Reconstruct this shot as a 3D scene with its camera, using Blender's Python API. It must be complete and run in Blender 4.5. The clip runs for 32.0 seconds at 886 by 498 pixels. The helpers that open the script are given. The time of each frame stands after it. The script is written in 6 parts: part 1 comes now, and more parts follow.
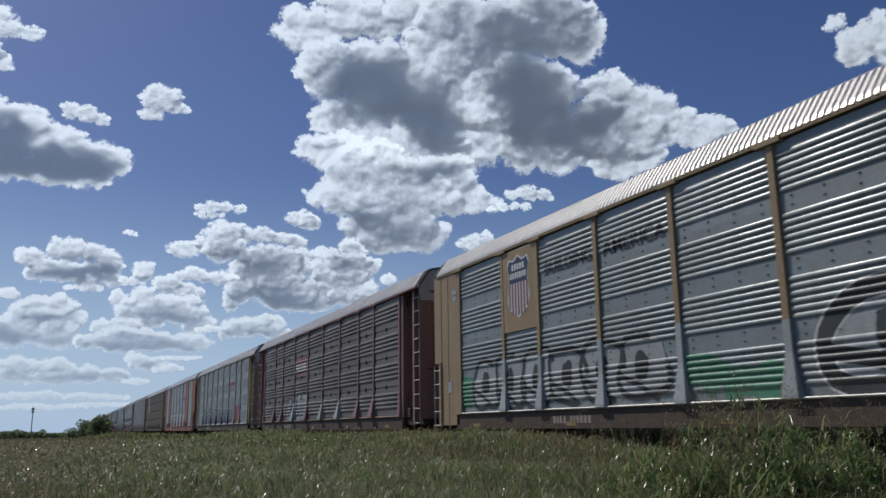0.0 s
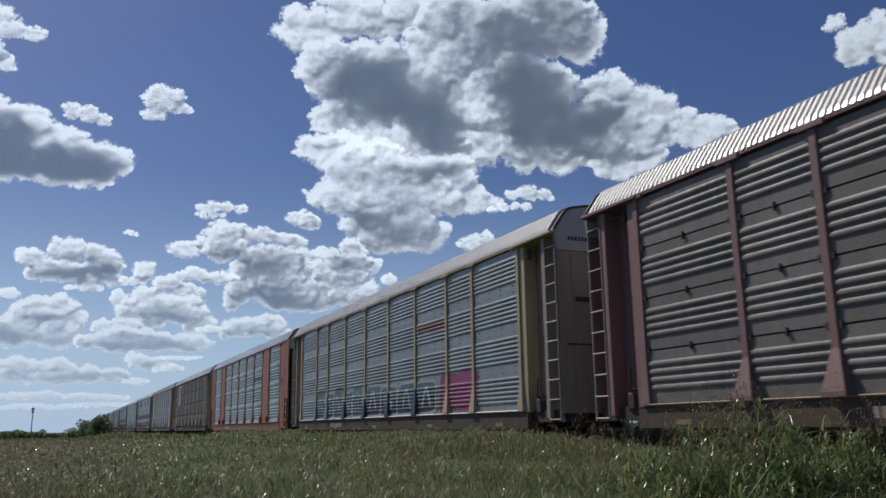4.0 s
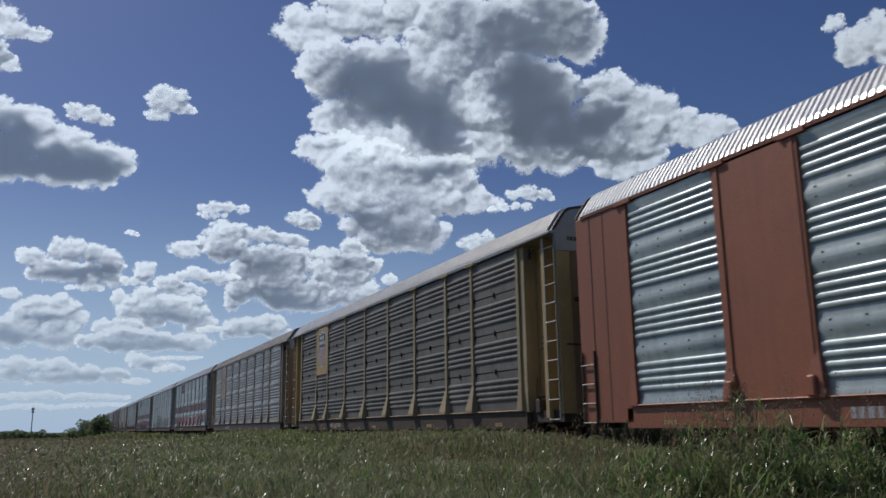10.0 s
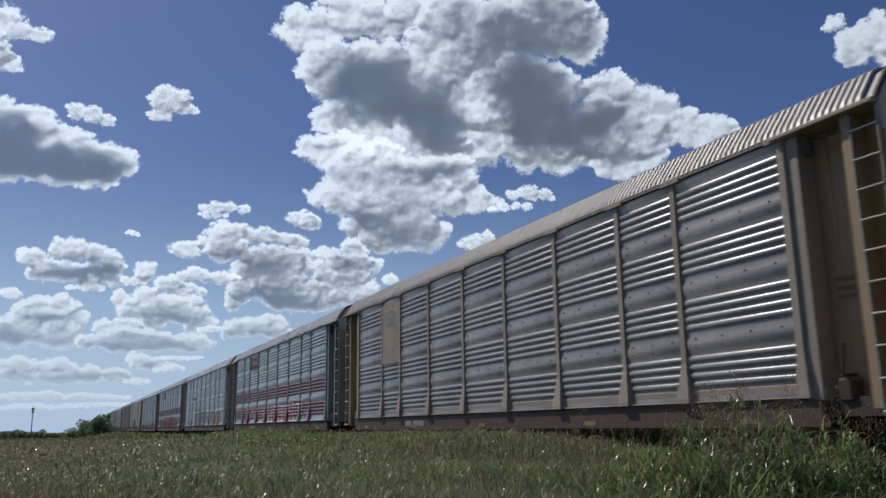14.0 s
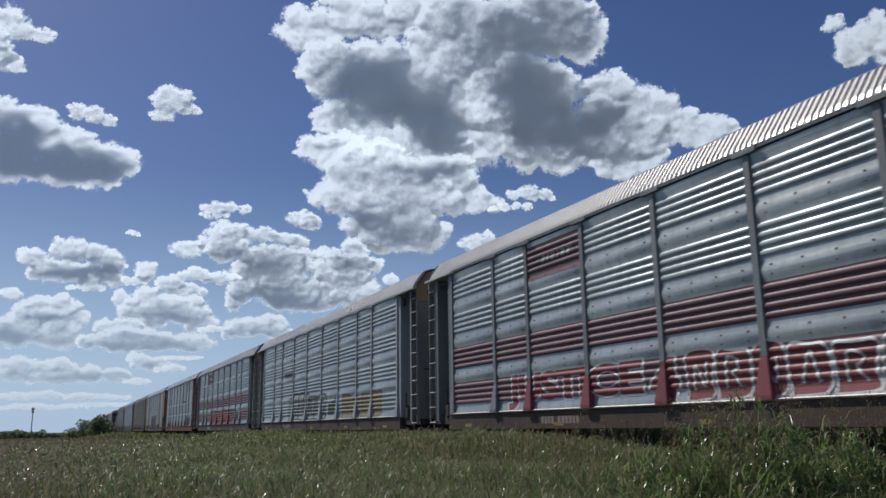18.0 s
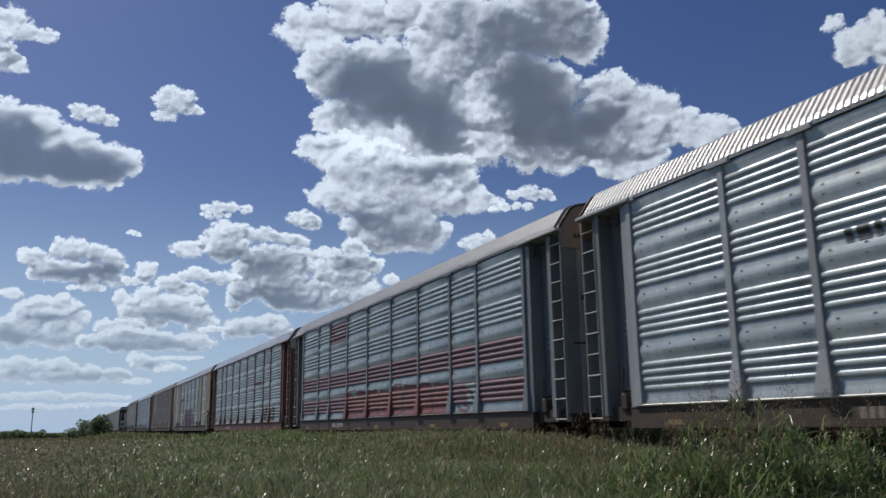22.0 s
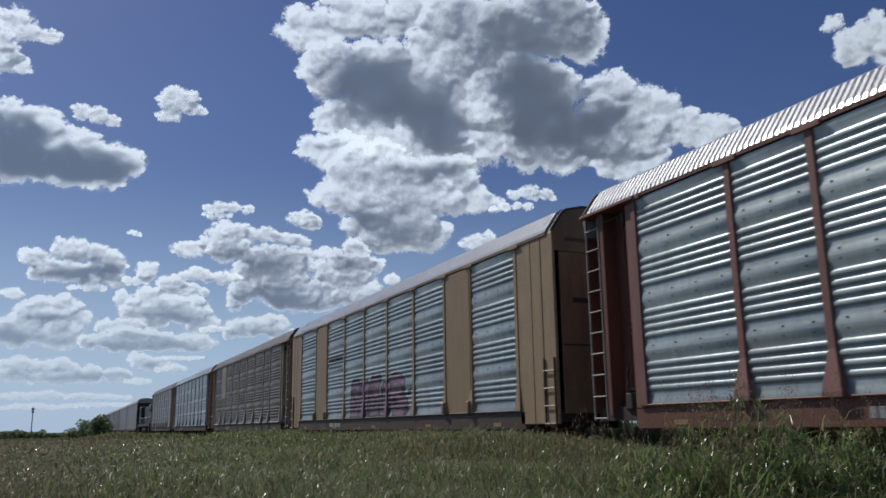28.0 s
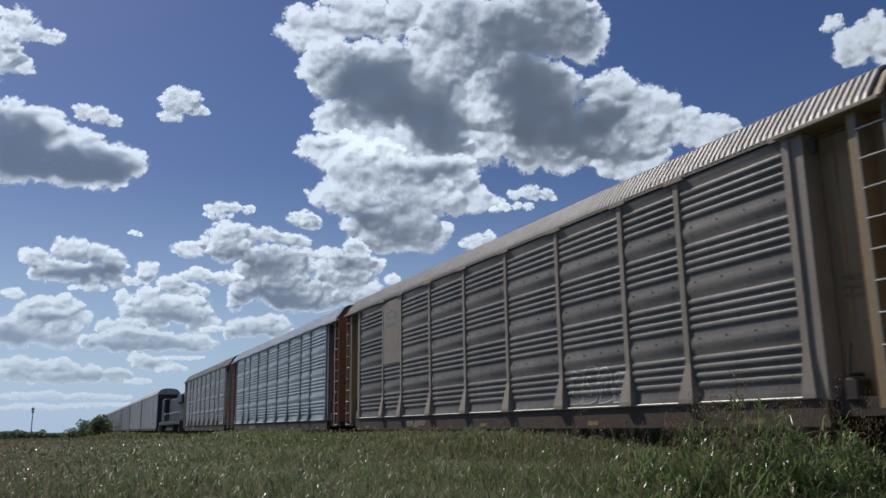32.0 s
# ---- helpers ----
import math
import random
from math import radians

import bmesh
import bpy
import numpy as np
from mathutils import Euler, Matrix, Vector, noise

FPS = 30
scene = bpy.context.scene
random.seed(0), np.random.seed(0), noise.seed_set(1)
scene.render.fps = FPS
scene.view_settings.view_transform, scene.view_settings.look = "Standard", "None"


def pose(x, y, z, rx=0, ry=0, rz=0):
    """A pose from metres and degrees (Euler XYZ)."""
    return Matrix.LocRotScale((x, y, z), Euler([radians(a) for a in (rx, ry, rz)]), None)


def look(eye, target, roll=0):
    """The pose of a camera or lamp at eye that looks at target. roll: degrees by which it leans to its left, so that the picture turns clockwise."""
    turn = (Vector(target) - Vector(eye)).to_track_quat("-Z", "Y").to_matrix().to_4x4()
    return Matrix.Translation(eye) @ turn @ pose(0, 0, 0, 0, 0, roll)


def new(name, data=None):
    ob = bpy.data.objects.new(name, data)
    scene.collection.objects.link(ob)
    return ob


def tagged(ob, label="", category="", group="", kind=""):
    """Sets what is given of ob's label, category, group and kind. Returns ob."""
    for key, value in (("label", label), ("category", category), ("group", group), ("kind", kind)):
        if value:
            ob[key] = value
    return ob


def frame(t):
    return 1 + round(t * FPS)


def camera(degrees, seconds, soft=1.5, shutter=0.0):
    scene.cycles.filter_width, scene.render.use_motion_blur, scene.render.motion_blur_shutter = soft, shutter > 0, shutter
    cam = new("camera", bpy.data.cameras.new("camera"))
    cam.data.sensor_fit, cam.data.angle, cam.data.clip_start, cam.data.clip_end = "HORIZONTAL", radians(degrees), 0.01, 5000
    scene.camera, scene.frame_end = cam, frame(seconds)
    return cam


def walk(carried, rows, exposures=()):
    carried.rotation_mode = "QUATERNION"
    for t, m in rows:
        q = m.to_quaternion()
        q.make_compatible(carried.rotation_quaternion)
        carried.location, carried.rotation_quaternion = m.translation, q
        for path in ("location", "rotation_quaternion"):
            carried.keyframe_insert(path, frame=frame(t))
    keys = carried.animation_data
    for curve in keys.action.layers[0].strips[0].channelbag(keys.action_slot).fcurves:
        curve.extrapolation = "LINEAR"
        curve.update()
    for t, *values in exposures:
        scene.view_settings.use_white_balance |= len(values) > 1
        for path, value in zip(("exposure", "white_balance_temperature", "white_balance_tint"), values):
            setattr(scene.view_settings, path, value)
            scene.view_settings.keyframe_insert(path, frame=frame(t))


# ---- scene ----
cam = camera(56.8, 32.0, soft=1.5, shutter=0.2)
EYE = Vector((0.0, 0.0, 1.6))
YAW, PITCH, ROLL = radians(24.283), radians(12.185), -0.828
AIM = Vector((math.sin(YAW) * math.cos(PITCH), math.cos(YAW) * math.cos(PITCH), math.sin(PITCH)))
EXPOSURES = [(0, 0.03), (2.5, 0.07), (5.6, 0.03), (8, 0.05), (10, -0.08), (10.5, -0.03), (12, 0.09), (14.4, 0.07), (17, 0.05), (20, 0.03), (23, 0.01), (25.5, 0.01), (28, -0.02), (29, 0.11), (30, -0.03), (31, -0.1), (32, 0.05)]  # the film's own slow breathing
walk(cam, [(0.0, look(EYE, EYE + AIM, ROLL)), (32.0, look(EYE, EYE + AIM, ROLL))], [(t, stops, 6500, 10) for t, stops in EXPOSURES])

# ---- world and sun ----
SUN_AZ, SUN_EL = -26.0, 50.0            # degrees from +Y towards +X, and above the horizon
SUN_DIR = Vector((math.sin(radians(SUN_AZ)) * math.cos(radians(SUN_EL)),
                  math.cos(radians(SUN_AZ)) * math.cos(radians(SUN_EL)), math.sin(radians(SUN_EL))))
world = bpy.data.worlds.new("sky")
scene.world = world
world.use_nodes = True
wn = world.node_tree.nodes
wl = world.node_tree.links
bg = wn["Background"]
sky = wn.new("ShaderNodeTexSky")
sky.sky_type = "NISHITA"
sky.sun_disc = False
sky.sun_elevation = radians(SUN_EL)
sky.sun_rotation = radians(SUN_AZ)
sky.altitude = 150
sky.air_density, sky.dust_density, sky.ozone_density = 1.0, 0.6, 2.5
tone = wn.new("ShaderNodeHueSaturation")
tone.inputs["Saturation"].default_value = 1.22
tone.inputs["Value"].default_value = 0.85
tone.inputs["Hue"].default_value = 0.517
wl.new(sky.outputs[0], tone.inputs["Color"])
# pale summer haze low over the horizon
wco = wn.new("ShaderNodeTexCoord")
wsep = wn.new("ShaderNodeSeparateXYZ")
wl.new(wco.outputs["Generated"], wsep.inputs[0])
wr = wn.new("ShaderNodeMapRange")
wr.interpolation_type = "SMOOTHSTEP"
wr.inputs[1].default_value, wr.inputs[2].default_value = 0.31, -0.06
wr.inputs[3].default_value, wr.inputs[4].default_value = 0.0, 0.92
wl.new(wsep.outputs[2], wr.inputs[0])
whz = wn.new("ShaderNodeMix")
whz.data_type = "RGBA"
wl.new(wr.outputs[0], whz.inputs[0])
wl.new(tone.outputs[0], whz.inputs[6])
whz.inputs[7].default_value = (5.5, 7.6, 10.8, 1)
wl.new(whz.outputs[2], bg.inputs[0])
bg.inputs[1].default_value = 0.068

sun_data = bpy.data.lights.new("sun", "SUN")
sun_data.energy = 3.1
sun_data.angle = radians(0.55)
sun_data.color = (1.0, 0.96, 0.9)
sun = new("sun", sun_data)
sun.matrix_world = look(SUN_DIR * 60, (0, 0, 0))


# ---- materials ----
def mat(name):
    m = bpy.data.materials.new(name)
    m.use_nodes = True
    nt = m.node_tree
    return m, nt.nodes, nt.links, nt.nodes["Principled BSDF"]


def noise_node(n, l, scale, detail=4.0, stretch=None, rough=0.6, apart=False):
    """Noise in the piece's own space; apart: every piece takes another stretch of it."""
    co = n.new("ShaderNodeTexCoord")
    where = co.outputs["Object"]
    if apart:
        own = n.new("ShaderNodeObjectInfo")
        far = n.new("ShaderNodeMath")
        far.operation = "MULTIPLY"
        far.inputs[1].default_value = 83.0
        l.new(own.outputs["Random"], far.inputs[0])
        shift = n.new("ShaderNodeVectorMath")
        shift.operation = "ADD"
        l.new(where, shift.inputs[0])
        l.new(far.outputs[0], shift.inputs[1])
        where = shift.outputs[0]
    tex = n.new("ShaderNodeTexNoise")
    tex.inputs["Scale"].default_value = scale
    tex.inputs["Detail"].default_value = detail
    tex.inputs["Roughness"].default_value = rough
    if stretch:
        mp = n.new("ShaderNodeMapping")
        mp.inputs["Scale"].default_value = stretch
        l.new(where, mp.inputs[0])
        l.new(mp.outputs[0], tex.inputs["Vector"])
    else:
        l.new(where, tex.inputs["Vector"])
    return tex


def ramp(n, l, src, stops):
    r = n.new("ShaderNodeValToRGB")
    els = r.color_ramp.elements
    while len(els) < len(stops):
        els.new(0.5)
    for e, (p, c) in zip(els, stops):
        e.position = p
        e.color = (*c, 1) if len(c) == 3 else c
    l.new(src, r.inputs[0])
    return r


def mix(n, l, fac, a, b, kind="MIX"):
    x = n.new("ShaderNodeMix")
    x.data_type, x.blend_type = "RGBA", kind
    for sock, v in ((0, fac), (6, a), (7, b)):
        if isinstance(v, (int, float)):
            x.inputs[sock].default_value = v
        elif isinstance(v, tuple):
            x.inputs[sock].default_value = (*v, 1) if len(v) == 3 else v
        else:
            l.new(v, x.inputs[sock])
    return x.outputs[2]


def shade(c, k):
    return tuple(min(1.0, v * k) for v in c)


def metal(name, base, dirt, amount=0.5, metallic=0.0, rough=0.5, grime=0.35, bump=0.15, sheen=0.5):
    """Sheet metal, bare or painted: mottled, streaked down from the seams, with patches of dirt."""
    m, n, l, b = mat(name)
    info = n.new("ShaderNodeObjectInfo")
    big = noise_node(n, l, 0.9, 5, apart=True)
    streak = noise_node(n, l, 1.0, 5, (5.0, 5.0, 0.5), apart=True)
    fine = noise_node(n, l, 26.0, 3)
    fr = ramp(n, l, fine.outputs[0], [(0.3, shade(base, 0.82)), (0.7, shade(base, 1.12))])
    piece = n.new("ShaderNodeMapRange")
    piece.inputs[3].default_value, piece.inputs[4].default_value = 0.84, 1.08
    l.new(info.outputs["Random"], piece.inputs[0])
    c0 = mix(n, l, 1.0, fr.outputs[0], piece.outputs[0], "MULTIPLY")
    k1 = ramp(n, l, streak.outputs[0], [(0.42, (0, 0, 0)), (0.72, (1, 1, 1))])
    k2 = ramp(n, l, big.outputs[0], [(0.4, (0, 0, 0)), (0.75, (1, 1, 1))])
    s1 = n.new("ShaderNodeMath")
    s1.operation = "MULTIPLY"
    l.new(k1.outputs[0], s1.inputs[0])
    s1.inputs[1].default_value = amount
    c1 = mix(n, l, s1.outputs[0], c0, dirt)
    s2 = n.new("ShaderNodeMath")
    s2.operation = "MULTIPLY"
    l.new(k2.outputs[0], s2.inputs[0])
    s2.inputs[1].default_value = grime
    c2 = mix(n, l, s2.outputs[0], c1, dirt)
    l.new(c2, b.inputs["Base Color"])
    b.inputs["Metallic"].default_value = metallic
    b.inputs["Specular IOR Level"].default_value = sheen
    if sheen > 0.5:
        b.inputs["Coat Weight"].default_value, b.inputs["Coat Roughness"].default_value = 0.55, 0.3
    rr = n.new("ShaderNodeMapRange")
    rr.inputs[3].default_value, rr.inputs[4].default_value = rough - 0.08, rough + 0.14
    l.new(streak.outputs[0], rr.inputs[0])
    l.new(rr.outputs[0], b.inputs["Roughness"])
    bp = n.new("ShaderNodeBump")
    bp.inputs["Strength"].default_value = bump
    bp.inputs["Distance"].default_value = 0.02
    dent = noise_node(n, l, 2.6, 2)
    l.new(dent.outputs[0], bp.inputs["Height"])
    l.new(bp.outputs[0], b.inputs["Normal"])
    return m


GALV = metal("galvanised_sheet", (0.39, 0.455, 0.455), (0.2, 0.215, 0.2), 0.5, 0.45, 0.5, sheen=0.9)
GALV_GREY = metal("weathered_galvanised_sheet", (0.235, 0.275, 0.275), (0.19, 0.175, 0.15), 0.6, 0.35, 0.54, sheen=0.9)
GALV_PALE = metal("pale_galvanised_sheet", (0.46, 0.51, 0.51), (0.24, 0.25, 0.245), 0.5, 0.45, 0.5, sheen=0.9)
SHEET_DARK = metal("sooty_galvanised_sheet", (0.19, 0.172, 0.152), (0.09, 0.08, 0.07), 0.35, 0.05, 0.56, 0.5)
SHEET_SOOT = metal("soot_black_sheet", (0.16, 0.15, 0.132), (0.085, 0.07, 0.058), 0.45, 0.0, 0.58, 0.6)
SHEET_DUST = metal("dusty_galvanised_sheet", (0.29, 0.27, 0.245), (0.16, 0.13, 0.105), 0.4, 0.1, 0.42, 0.5, sheen=1.0)
SHEET_FLAT = metal("plain_light_steel", (0.45, 0.45, 0.45), (0.24, 0.22, 0.2), 0.3, 0.3, 0.5)
TAN = metal("tan_paint", (0.36, 0.25, 0.13), (0.2, 0.14, 0.09), 0.3, 0.0, 0.5)
YELLOW = metal("yellow_paint", (0.52, 0.36, 0.155), (0.27, 0.18, 0.08), 0.35, 0.0, 0.5)
OLD_YELLOW = metal("weathered_yellow_paint", (0.37, 0.29, 0.16), (0.2, 0.15, 0.09), 0.5, 0.0, 0.58, 0.5)
CREAM = metal("faded_cream_paint", (0.5, 0.4, 0.24), (0.25, 0.18, 0.11), 0.35, 0.0, 0.52)
DUSTY_TAN = metal("dusty_tan_paint", (0.36, 0.3, 0.24), (0.2, 0.16, 0.12), 0.4, 0.0, 0.6)
DUSTY_RED = metal("dusty_red_paint", (0.235, 0.105, 0.08), (0.15, 0.085, 0.07), 0.4, 0.0, 0.55)
FADED_OCHRE = metal("faded_ochre_spray_paint", (0.3, 0.245, 0.145), (0.24, 0.22, 0.18), 0.6, 0.0, 0.55)
RUSTRED = metal("oxide_red_paint", (0.33, 0.115, 0.056), (0.2, 0.07, 0.045), 0.35, 0.0, 0.5)
# rusty ochre; also paints shade on end doors and light on flanges
OCHRE_RUST_SHADING = metal("rusty_ochre_steel", (0.26, 0.17, 0.09), (0.14, 0.085, 0.05), 0.5, 0.0, 0.6, 0.5)
OLD_RED = metal("weathered_oxide_red_paint", (0.2, 0.078, 0.046), (0.11, 0.052, 0.036), 0.4, 0.0, 0.6, 0.5)
SILL = metal("grimy_brown_steel", (0.062, 0.044, 0.031), (0.105, 0.066, 0.04), 0.5, 0.0, 0.7, 0.6)
BROWN = metal("brown_paint", (0.085, 0.052, 0.036), (0.075, 0.052, 0.036), 0.4, 0.0, 0.58)
PINKISH = metal("faded_tuscan_red_paint", (0.27, 0.15, 0.14), (0.14, 0.09, 0.08), 0.4, 0.0, 0.58)
GREY = metal("grey_paint", (0.25, 0.265, 0.27), (0.12, 0.12, 0.115), 0.35, 0.1, 0.5)
GREY_LT = metal("light_grey_paint", (0.42, 0.43, 0.43), (0.22, 0.21, 0.2), 0.35, 0.1, 0.5)
DARK = metal("dark_grimy_steel", (0.042, 0.033, 0.027), (0.09, 0.06, 0.042), 0.4, 0.0, 0.8)
BLACK = metal("black_paint", (0.02, 0.021, 0.023), (0.06, 0.055, 0.05), 0.3, 0.0, 0.5)
ROOF = metal("galvanised_roof", (0.86, 0.86, 0.84), (0.58, 0.57, 0.55), 0.3, 0.3, 0.3, sheen=1.0)
ROOF_DUST = metal("dusty_roof", (0.44, 0.41, 0.38), (0.28, 0.24, 0.2), 0.4, 0.2, 0.5)
ROOF_CREAM = metal("cream_painted_roof", (0.74, 0.71, 0.66), (0.5, 0.47, 0.41), 0.35, 0.2, 0.38, sheen=0.9)
RUNG = metal("pale_rung_steel", (0.62, 0.6, 0.54), (0.3, 0.27, 0.23), 0.3, 0.2, 0.45)
RUNG_RAIL = metal("worn_ladder_steel", (0.3, 0.28, 0.25), (0.16, 0.13, 0.1), 0.4, 0.1, 0.5)
WHITE = metal("white_paint", (0.74, 0.74, 0.72), (0.4, 0.38, 0.35), 0.3, 0.0, 0.5)
NAVY = metal("navy_paint", (0.035, 0.05, 0.13), (0.03, 0.03, 0.05), 0.3, 0.0, 0.5)
RED = metal("red_paint", (0.25, 0.062, 0.075), (0.2, 0.06, 0.05), 0.3, 0.0, 0.5)
MAROON = metal("maroon_paint", (0.165, 0.08, 0.095), (0.16, 0.1, 0.105), 0.3, 0.0, 0.52)
TEAL = metal("teal_spray_paint", (0.075, 0.165, 0.17), (0.12, 0.14, 0.13), 0.3, 0.0, 0.5)
BLUE = metal("blue_spray_paint", (0.06, 0.1, 0.17), (0.1, 0.11, 0.12), 0.3, 0.0, 0.5)
GREEN = metal("green_spray_paint", (0.06, 0.24, 0.14), (0.1, 0.14, 0.11), 0.3, 0.0, 0.5)
PURPLE = metal("mauve_spray_paint", (0.23, 0.13, 0.18), (0.14, 0.09, 0.11), 0.3, 0.0, 0.5)
MAGENTA = metal("magenta_spray_paint", (0.32, 0.045, 0.15), (0.18, 0.06, 0.1), 0.3, 0.0, 0.5)
OCHRE = metal("ochre_spray_paint", (0.33, 0.225, 0.085), (0.22, 0.16, 0.09), 0.3, 0.0, 0.5)
SILVER = metal("silver_spray_paint", (0.4, 0.43, 0.43), (0.22, 0.23, 0.22), 0.4, 0.0, 0.6)
NAVY_SPRAY = metal("navy_spray_paint", (0.035, 0.048, 0.085), (0.07, 0.075, 0.09), 0.3, 0.0, 0.5)
BLUE_GREY = metal("blue_grey_spray_paint", (0.2, 0.28, 0.36), (0.2, 0.22, 0.22), 0.4, 0.0, 0.55)
PALE_TEAL = metal("pale_teal_spray_paint", (0.26, 0.36, 0.35), (0.25, 0.26, 0.25), 0.4, 0.0, 0.55)
LIME = metal("lime_spray_paint", (0.25, 0.33, 0.13), (0.2, 0.22, 0.14), 0.3, 0.0, 0.5)
BRICK = metal("brick_red_spray_paint", (0.27, 0.085, 0.08), (0.2, 0.13, 0.1), 0.5, 0.0, 0.55)
CHARCOAL = metal("charcoal_spray_paint", (0.035, 0.04, 0.04), (0.08, 0.08, 0.075), 0.3, 0.0, 0.5)


def earth(name, lo, hi, scale, bump):
    m, n, l, b = mat(name)
    a = noise_node(n, l, scale, 8)
    c = noise_node(n, l, scale * 0.06, 4)
    r = ramp(n, l, a.outputs[0], [(0.3, lo), (0.7, hi)])
    col = mix(n, l, c.outputs[0], r.outputs[0], shade(lo, 0.8))
    l.new(col, b.inputs["Base Color"])
    b.inputs["Roughness"].default_value = 0.95
    b.inputs["Specular IOR Level"].default_value = 0.1
    bp = n.new("ShaderNodeBump")
    bp.inputs["Strength"].default_value = bump
    l.new(a.outputs[0], bp.inputs["Height"])
    l.new(bp.outputs[0], b.inputs["Normal"])
    return m


SOIL = earth("meadow_soil", (0.05, 0.06, 0.025), (0.11, 0.11, 0.05), 5.0, 0.6)
BALLAST = earth("ballast_stone", (0.13, 0.12, 0.11), (0.32, 0.3, 0.28), 22.0, 1.0)
TIMBER = earth("creosoted_timber", (0.05, 0.04, 0.03), (0.12, 0.1, 0.08), 14.0, 0.5)
RAILSTEEL = metal("rail_steel", (0.16, 0.1, 0.07), (0.1, 0.06, 0.04), 0.5, 0.2, 0.7)


def leaf_material(name, dark, mid, dry, dry_from, patch, gloss=0.42):
    """Blades and leaves: colour by piece, dry patches by place, light shining through."""
    m, n, l, b = mat(name)
    geo = n.new("ShaderNodeNewGeometry")
    co = n.new("ShaderNodeTexCoord")
    big = n.new("ShaderNodeTexNoise")
    big.inputs["Scale"].default_value = patch
    big.inputs["Detail"].default_value = 3
    l.new(co.outputs["Object"], big.inputs["Vector"])
    r1 = ramp(n, l, geo.outputs["Random Per Island"], [(0.0, shade(mid, 0.55)), (0.8, mid), (1.0, shade(mid, 1.25))])
    sm = n.new("ShaderNodeMath")
    sm.operation = "ADD"
    l.new(big.outputs[0], sm.inputs[0])
    l.new(geo.outputs["Random Per Island"], sm.inputs[1])
    k = ramp(n, l, sm.outputs[0], [(dry_from, (0, 0, 0)), (min(1.0, dry_from + 0.12), (1, 1, 1))])
    half = n.new("ShaderNodeMath")
    half.operation = "MULTIPLY"
    l.new(k.outputs[0], half.inputs[0])
    half.inputs[1].default_value = 0.7
    col = mix(n, l, half.outputs[0], r1.outputs[0], dry)
    l.new(col, b.inputs["Base Color"])
    b.inputs["Roughness"].default_value = gloss
    b.inputs["Specular IOR Level"].default_value = 0.35 if gloss > 0.3 else 0.8
    tr = n.new("ShaderNodeBsdfTranslucent")
    l.new(col, tr.inputs[0])
    ms = n.new("ShaderNodeMixShader")
    ms.inputs[0].default_value = 0.5
    l.new(b.outputs[0], ms.inputs[1])
    l.new(tr.outputs[0], ms.inputs[2])
    l.new(ms.outputs[0], n["Material Output"].inputs[0])
    return m


GRASS = leaf_material("meadow_grass", (0.065, 0.125, 0.035), (0.15, 0.25, 0.07), (0.25, 0.2, 0.13), 0.85, 0.18)
DRY_GRASS = leaf_material("dried_meadow_grass", (0.1, 0.09, 0.055), (0.19, 0.165, 0.105), (0.24, 0.19, 0.13), 0.9, 0.2, 0.6)
GLOSSY = leaf_material("glossy_grass_leaf", (0.08, 0.14, 0.045), (0.2, 0.3, 0.11), (0.3, 0.28, 0.18), 0.95, 0.3, 0.22)
WEED = leaf_material("weed_leaf", (0.08, 0.145, 0.045), (0.2, 0.32, 0.1), (0.3, 0.26, 0.15), 0.94, 0.8, 0.3)
SEED = leaf_material("seed_head", (0.12, 0.085, 0.05), (0.22, 0.16, 0.1), (0.26, 0.2, 0.13), 0.9, 0.5)
FOLIAGE = leaf_material("bush_foliage", (0.09, 0.12, 0.06), (0.19, 0.24, 0.12), (0.2, 0.19, 0.11), 1.0, 0.6)
BARK = earth("bark", (0.06, 0.05, 0.04), (0.13, 0.11, 0.09), 9.0, 0.7)

# clouds: white vapour; a painted shade value picks lit or unlit vapour and its glow
CLOUD = bpy.data.materials.new("cloud_vapour")
CLOUD.use_nodes = True
cn, cl = CLOUD.node_tree.nodes, CLOUD.node_tree.links
cn.remove(cn["Principled BSDF"])
cover = cn.new("ShaderNodeAttribute")
cover.attribute_name = "cover"
cloud_shade = cn.new("ShaderNodeAttribute")
cloud_shade.attribute_name = "thickness"
cco = cn.new("ShaderNodeTexCoord")
cfine = cn.new("ShaderNodeTexNoise")
cfine.inputs["Scale"].default_value = 0.05
cfine.inputs["Detail"].default_value = 7
cfine.inputs["Roughness"].default_value = 0.65
cl.new(cco.outputs["Object"], cfine.inputs["Vector"])
wob = cn.new("ShaderNodeMath")
wob.operation = "MULTIPLY_ADD"
wob.inputs[1].default_value = 0.44
wob.inputs[2].default_value = -0.22
cl.new(cfine.outputs[0], wob.inputs[0])
cov = cn.new("ShaderNodeMath")
cov.operation = "MULTIPLY_ADD"
cov.inputs[1].default_value = 2.7
cl.new(wob.outputs[0], cov.inputs[0])
cl.new(cover.outputs["Fac"], cov.inputs[2])
edge = cn.new("ShaderNodeMapRange")
edge.interpolation_type = "SMOOTHSTEP"
edge.inputs[1].default_value, edge.inputs[2].default_value = -0.12, 0.5
cl.new(cov.outputs[0], edge.inputs[0])
shade_sum = cn.new("ShaderNodeMath")
shade_sum.operation = "MULTIPLY_ADD"
shade_sum.inputs[1].default_value = 0.55
cl.new(wob.outputs[0], shade_sum.inputs[0])
cl.new(cloud_shade.outputs["Fac"], shade_sum.inputs[2])
cb = cn.new("ShaderNodeBump")
cb.inputs["Strength"].default_value = 0.08
cb.inputs["Distance"].default_value = 20.0
cl.new(cfine.outputs[0], cb.inputs["Height"])
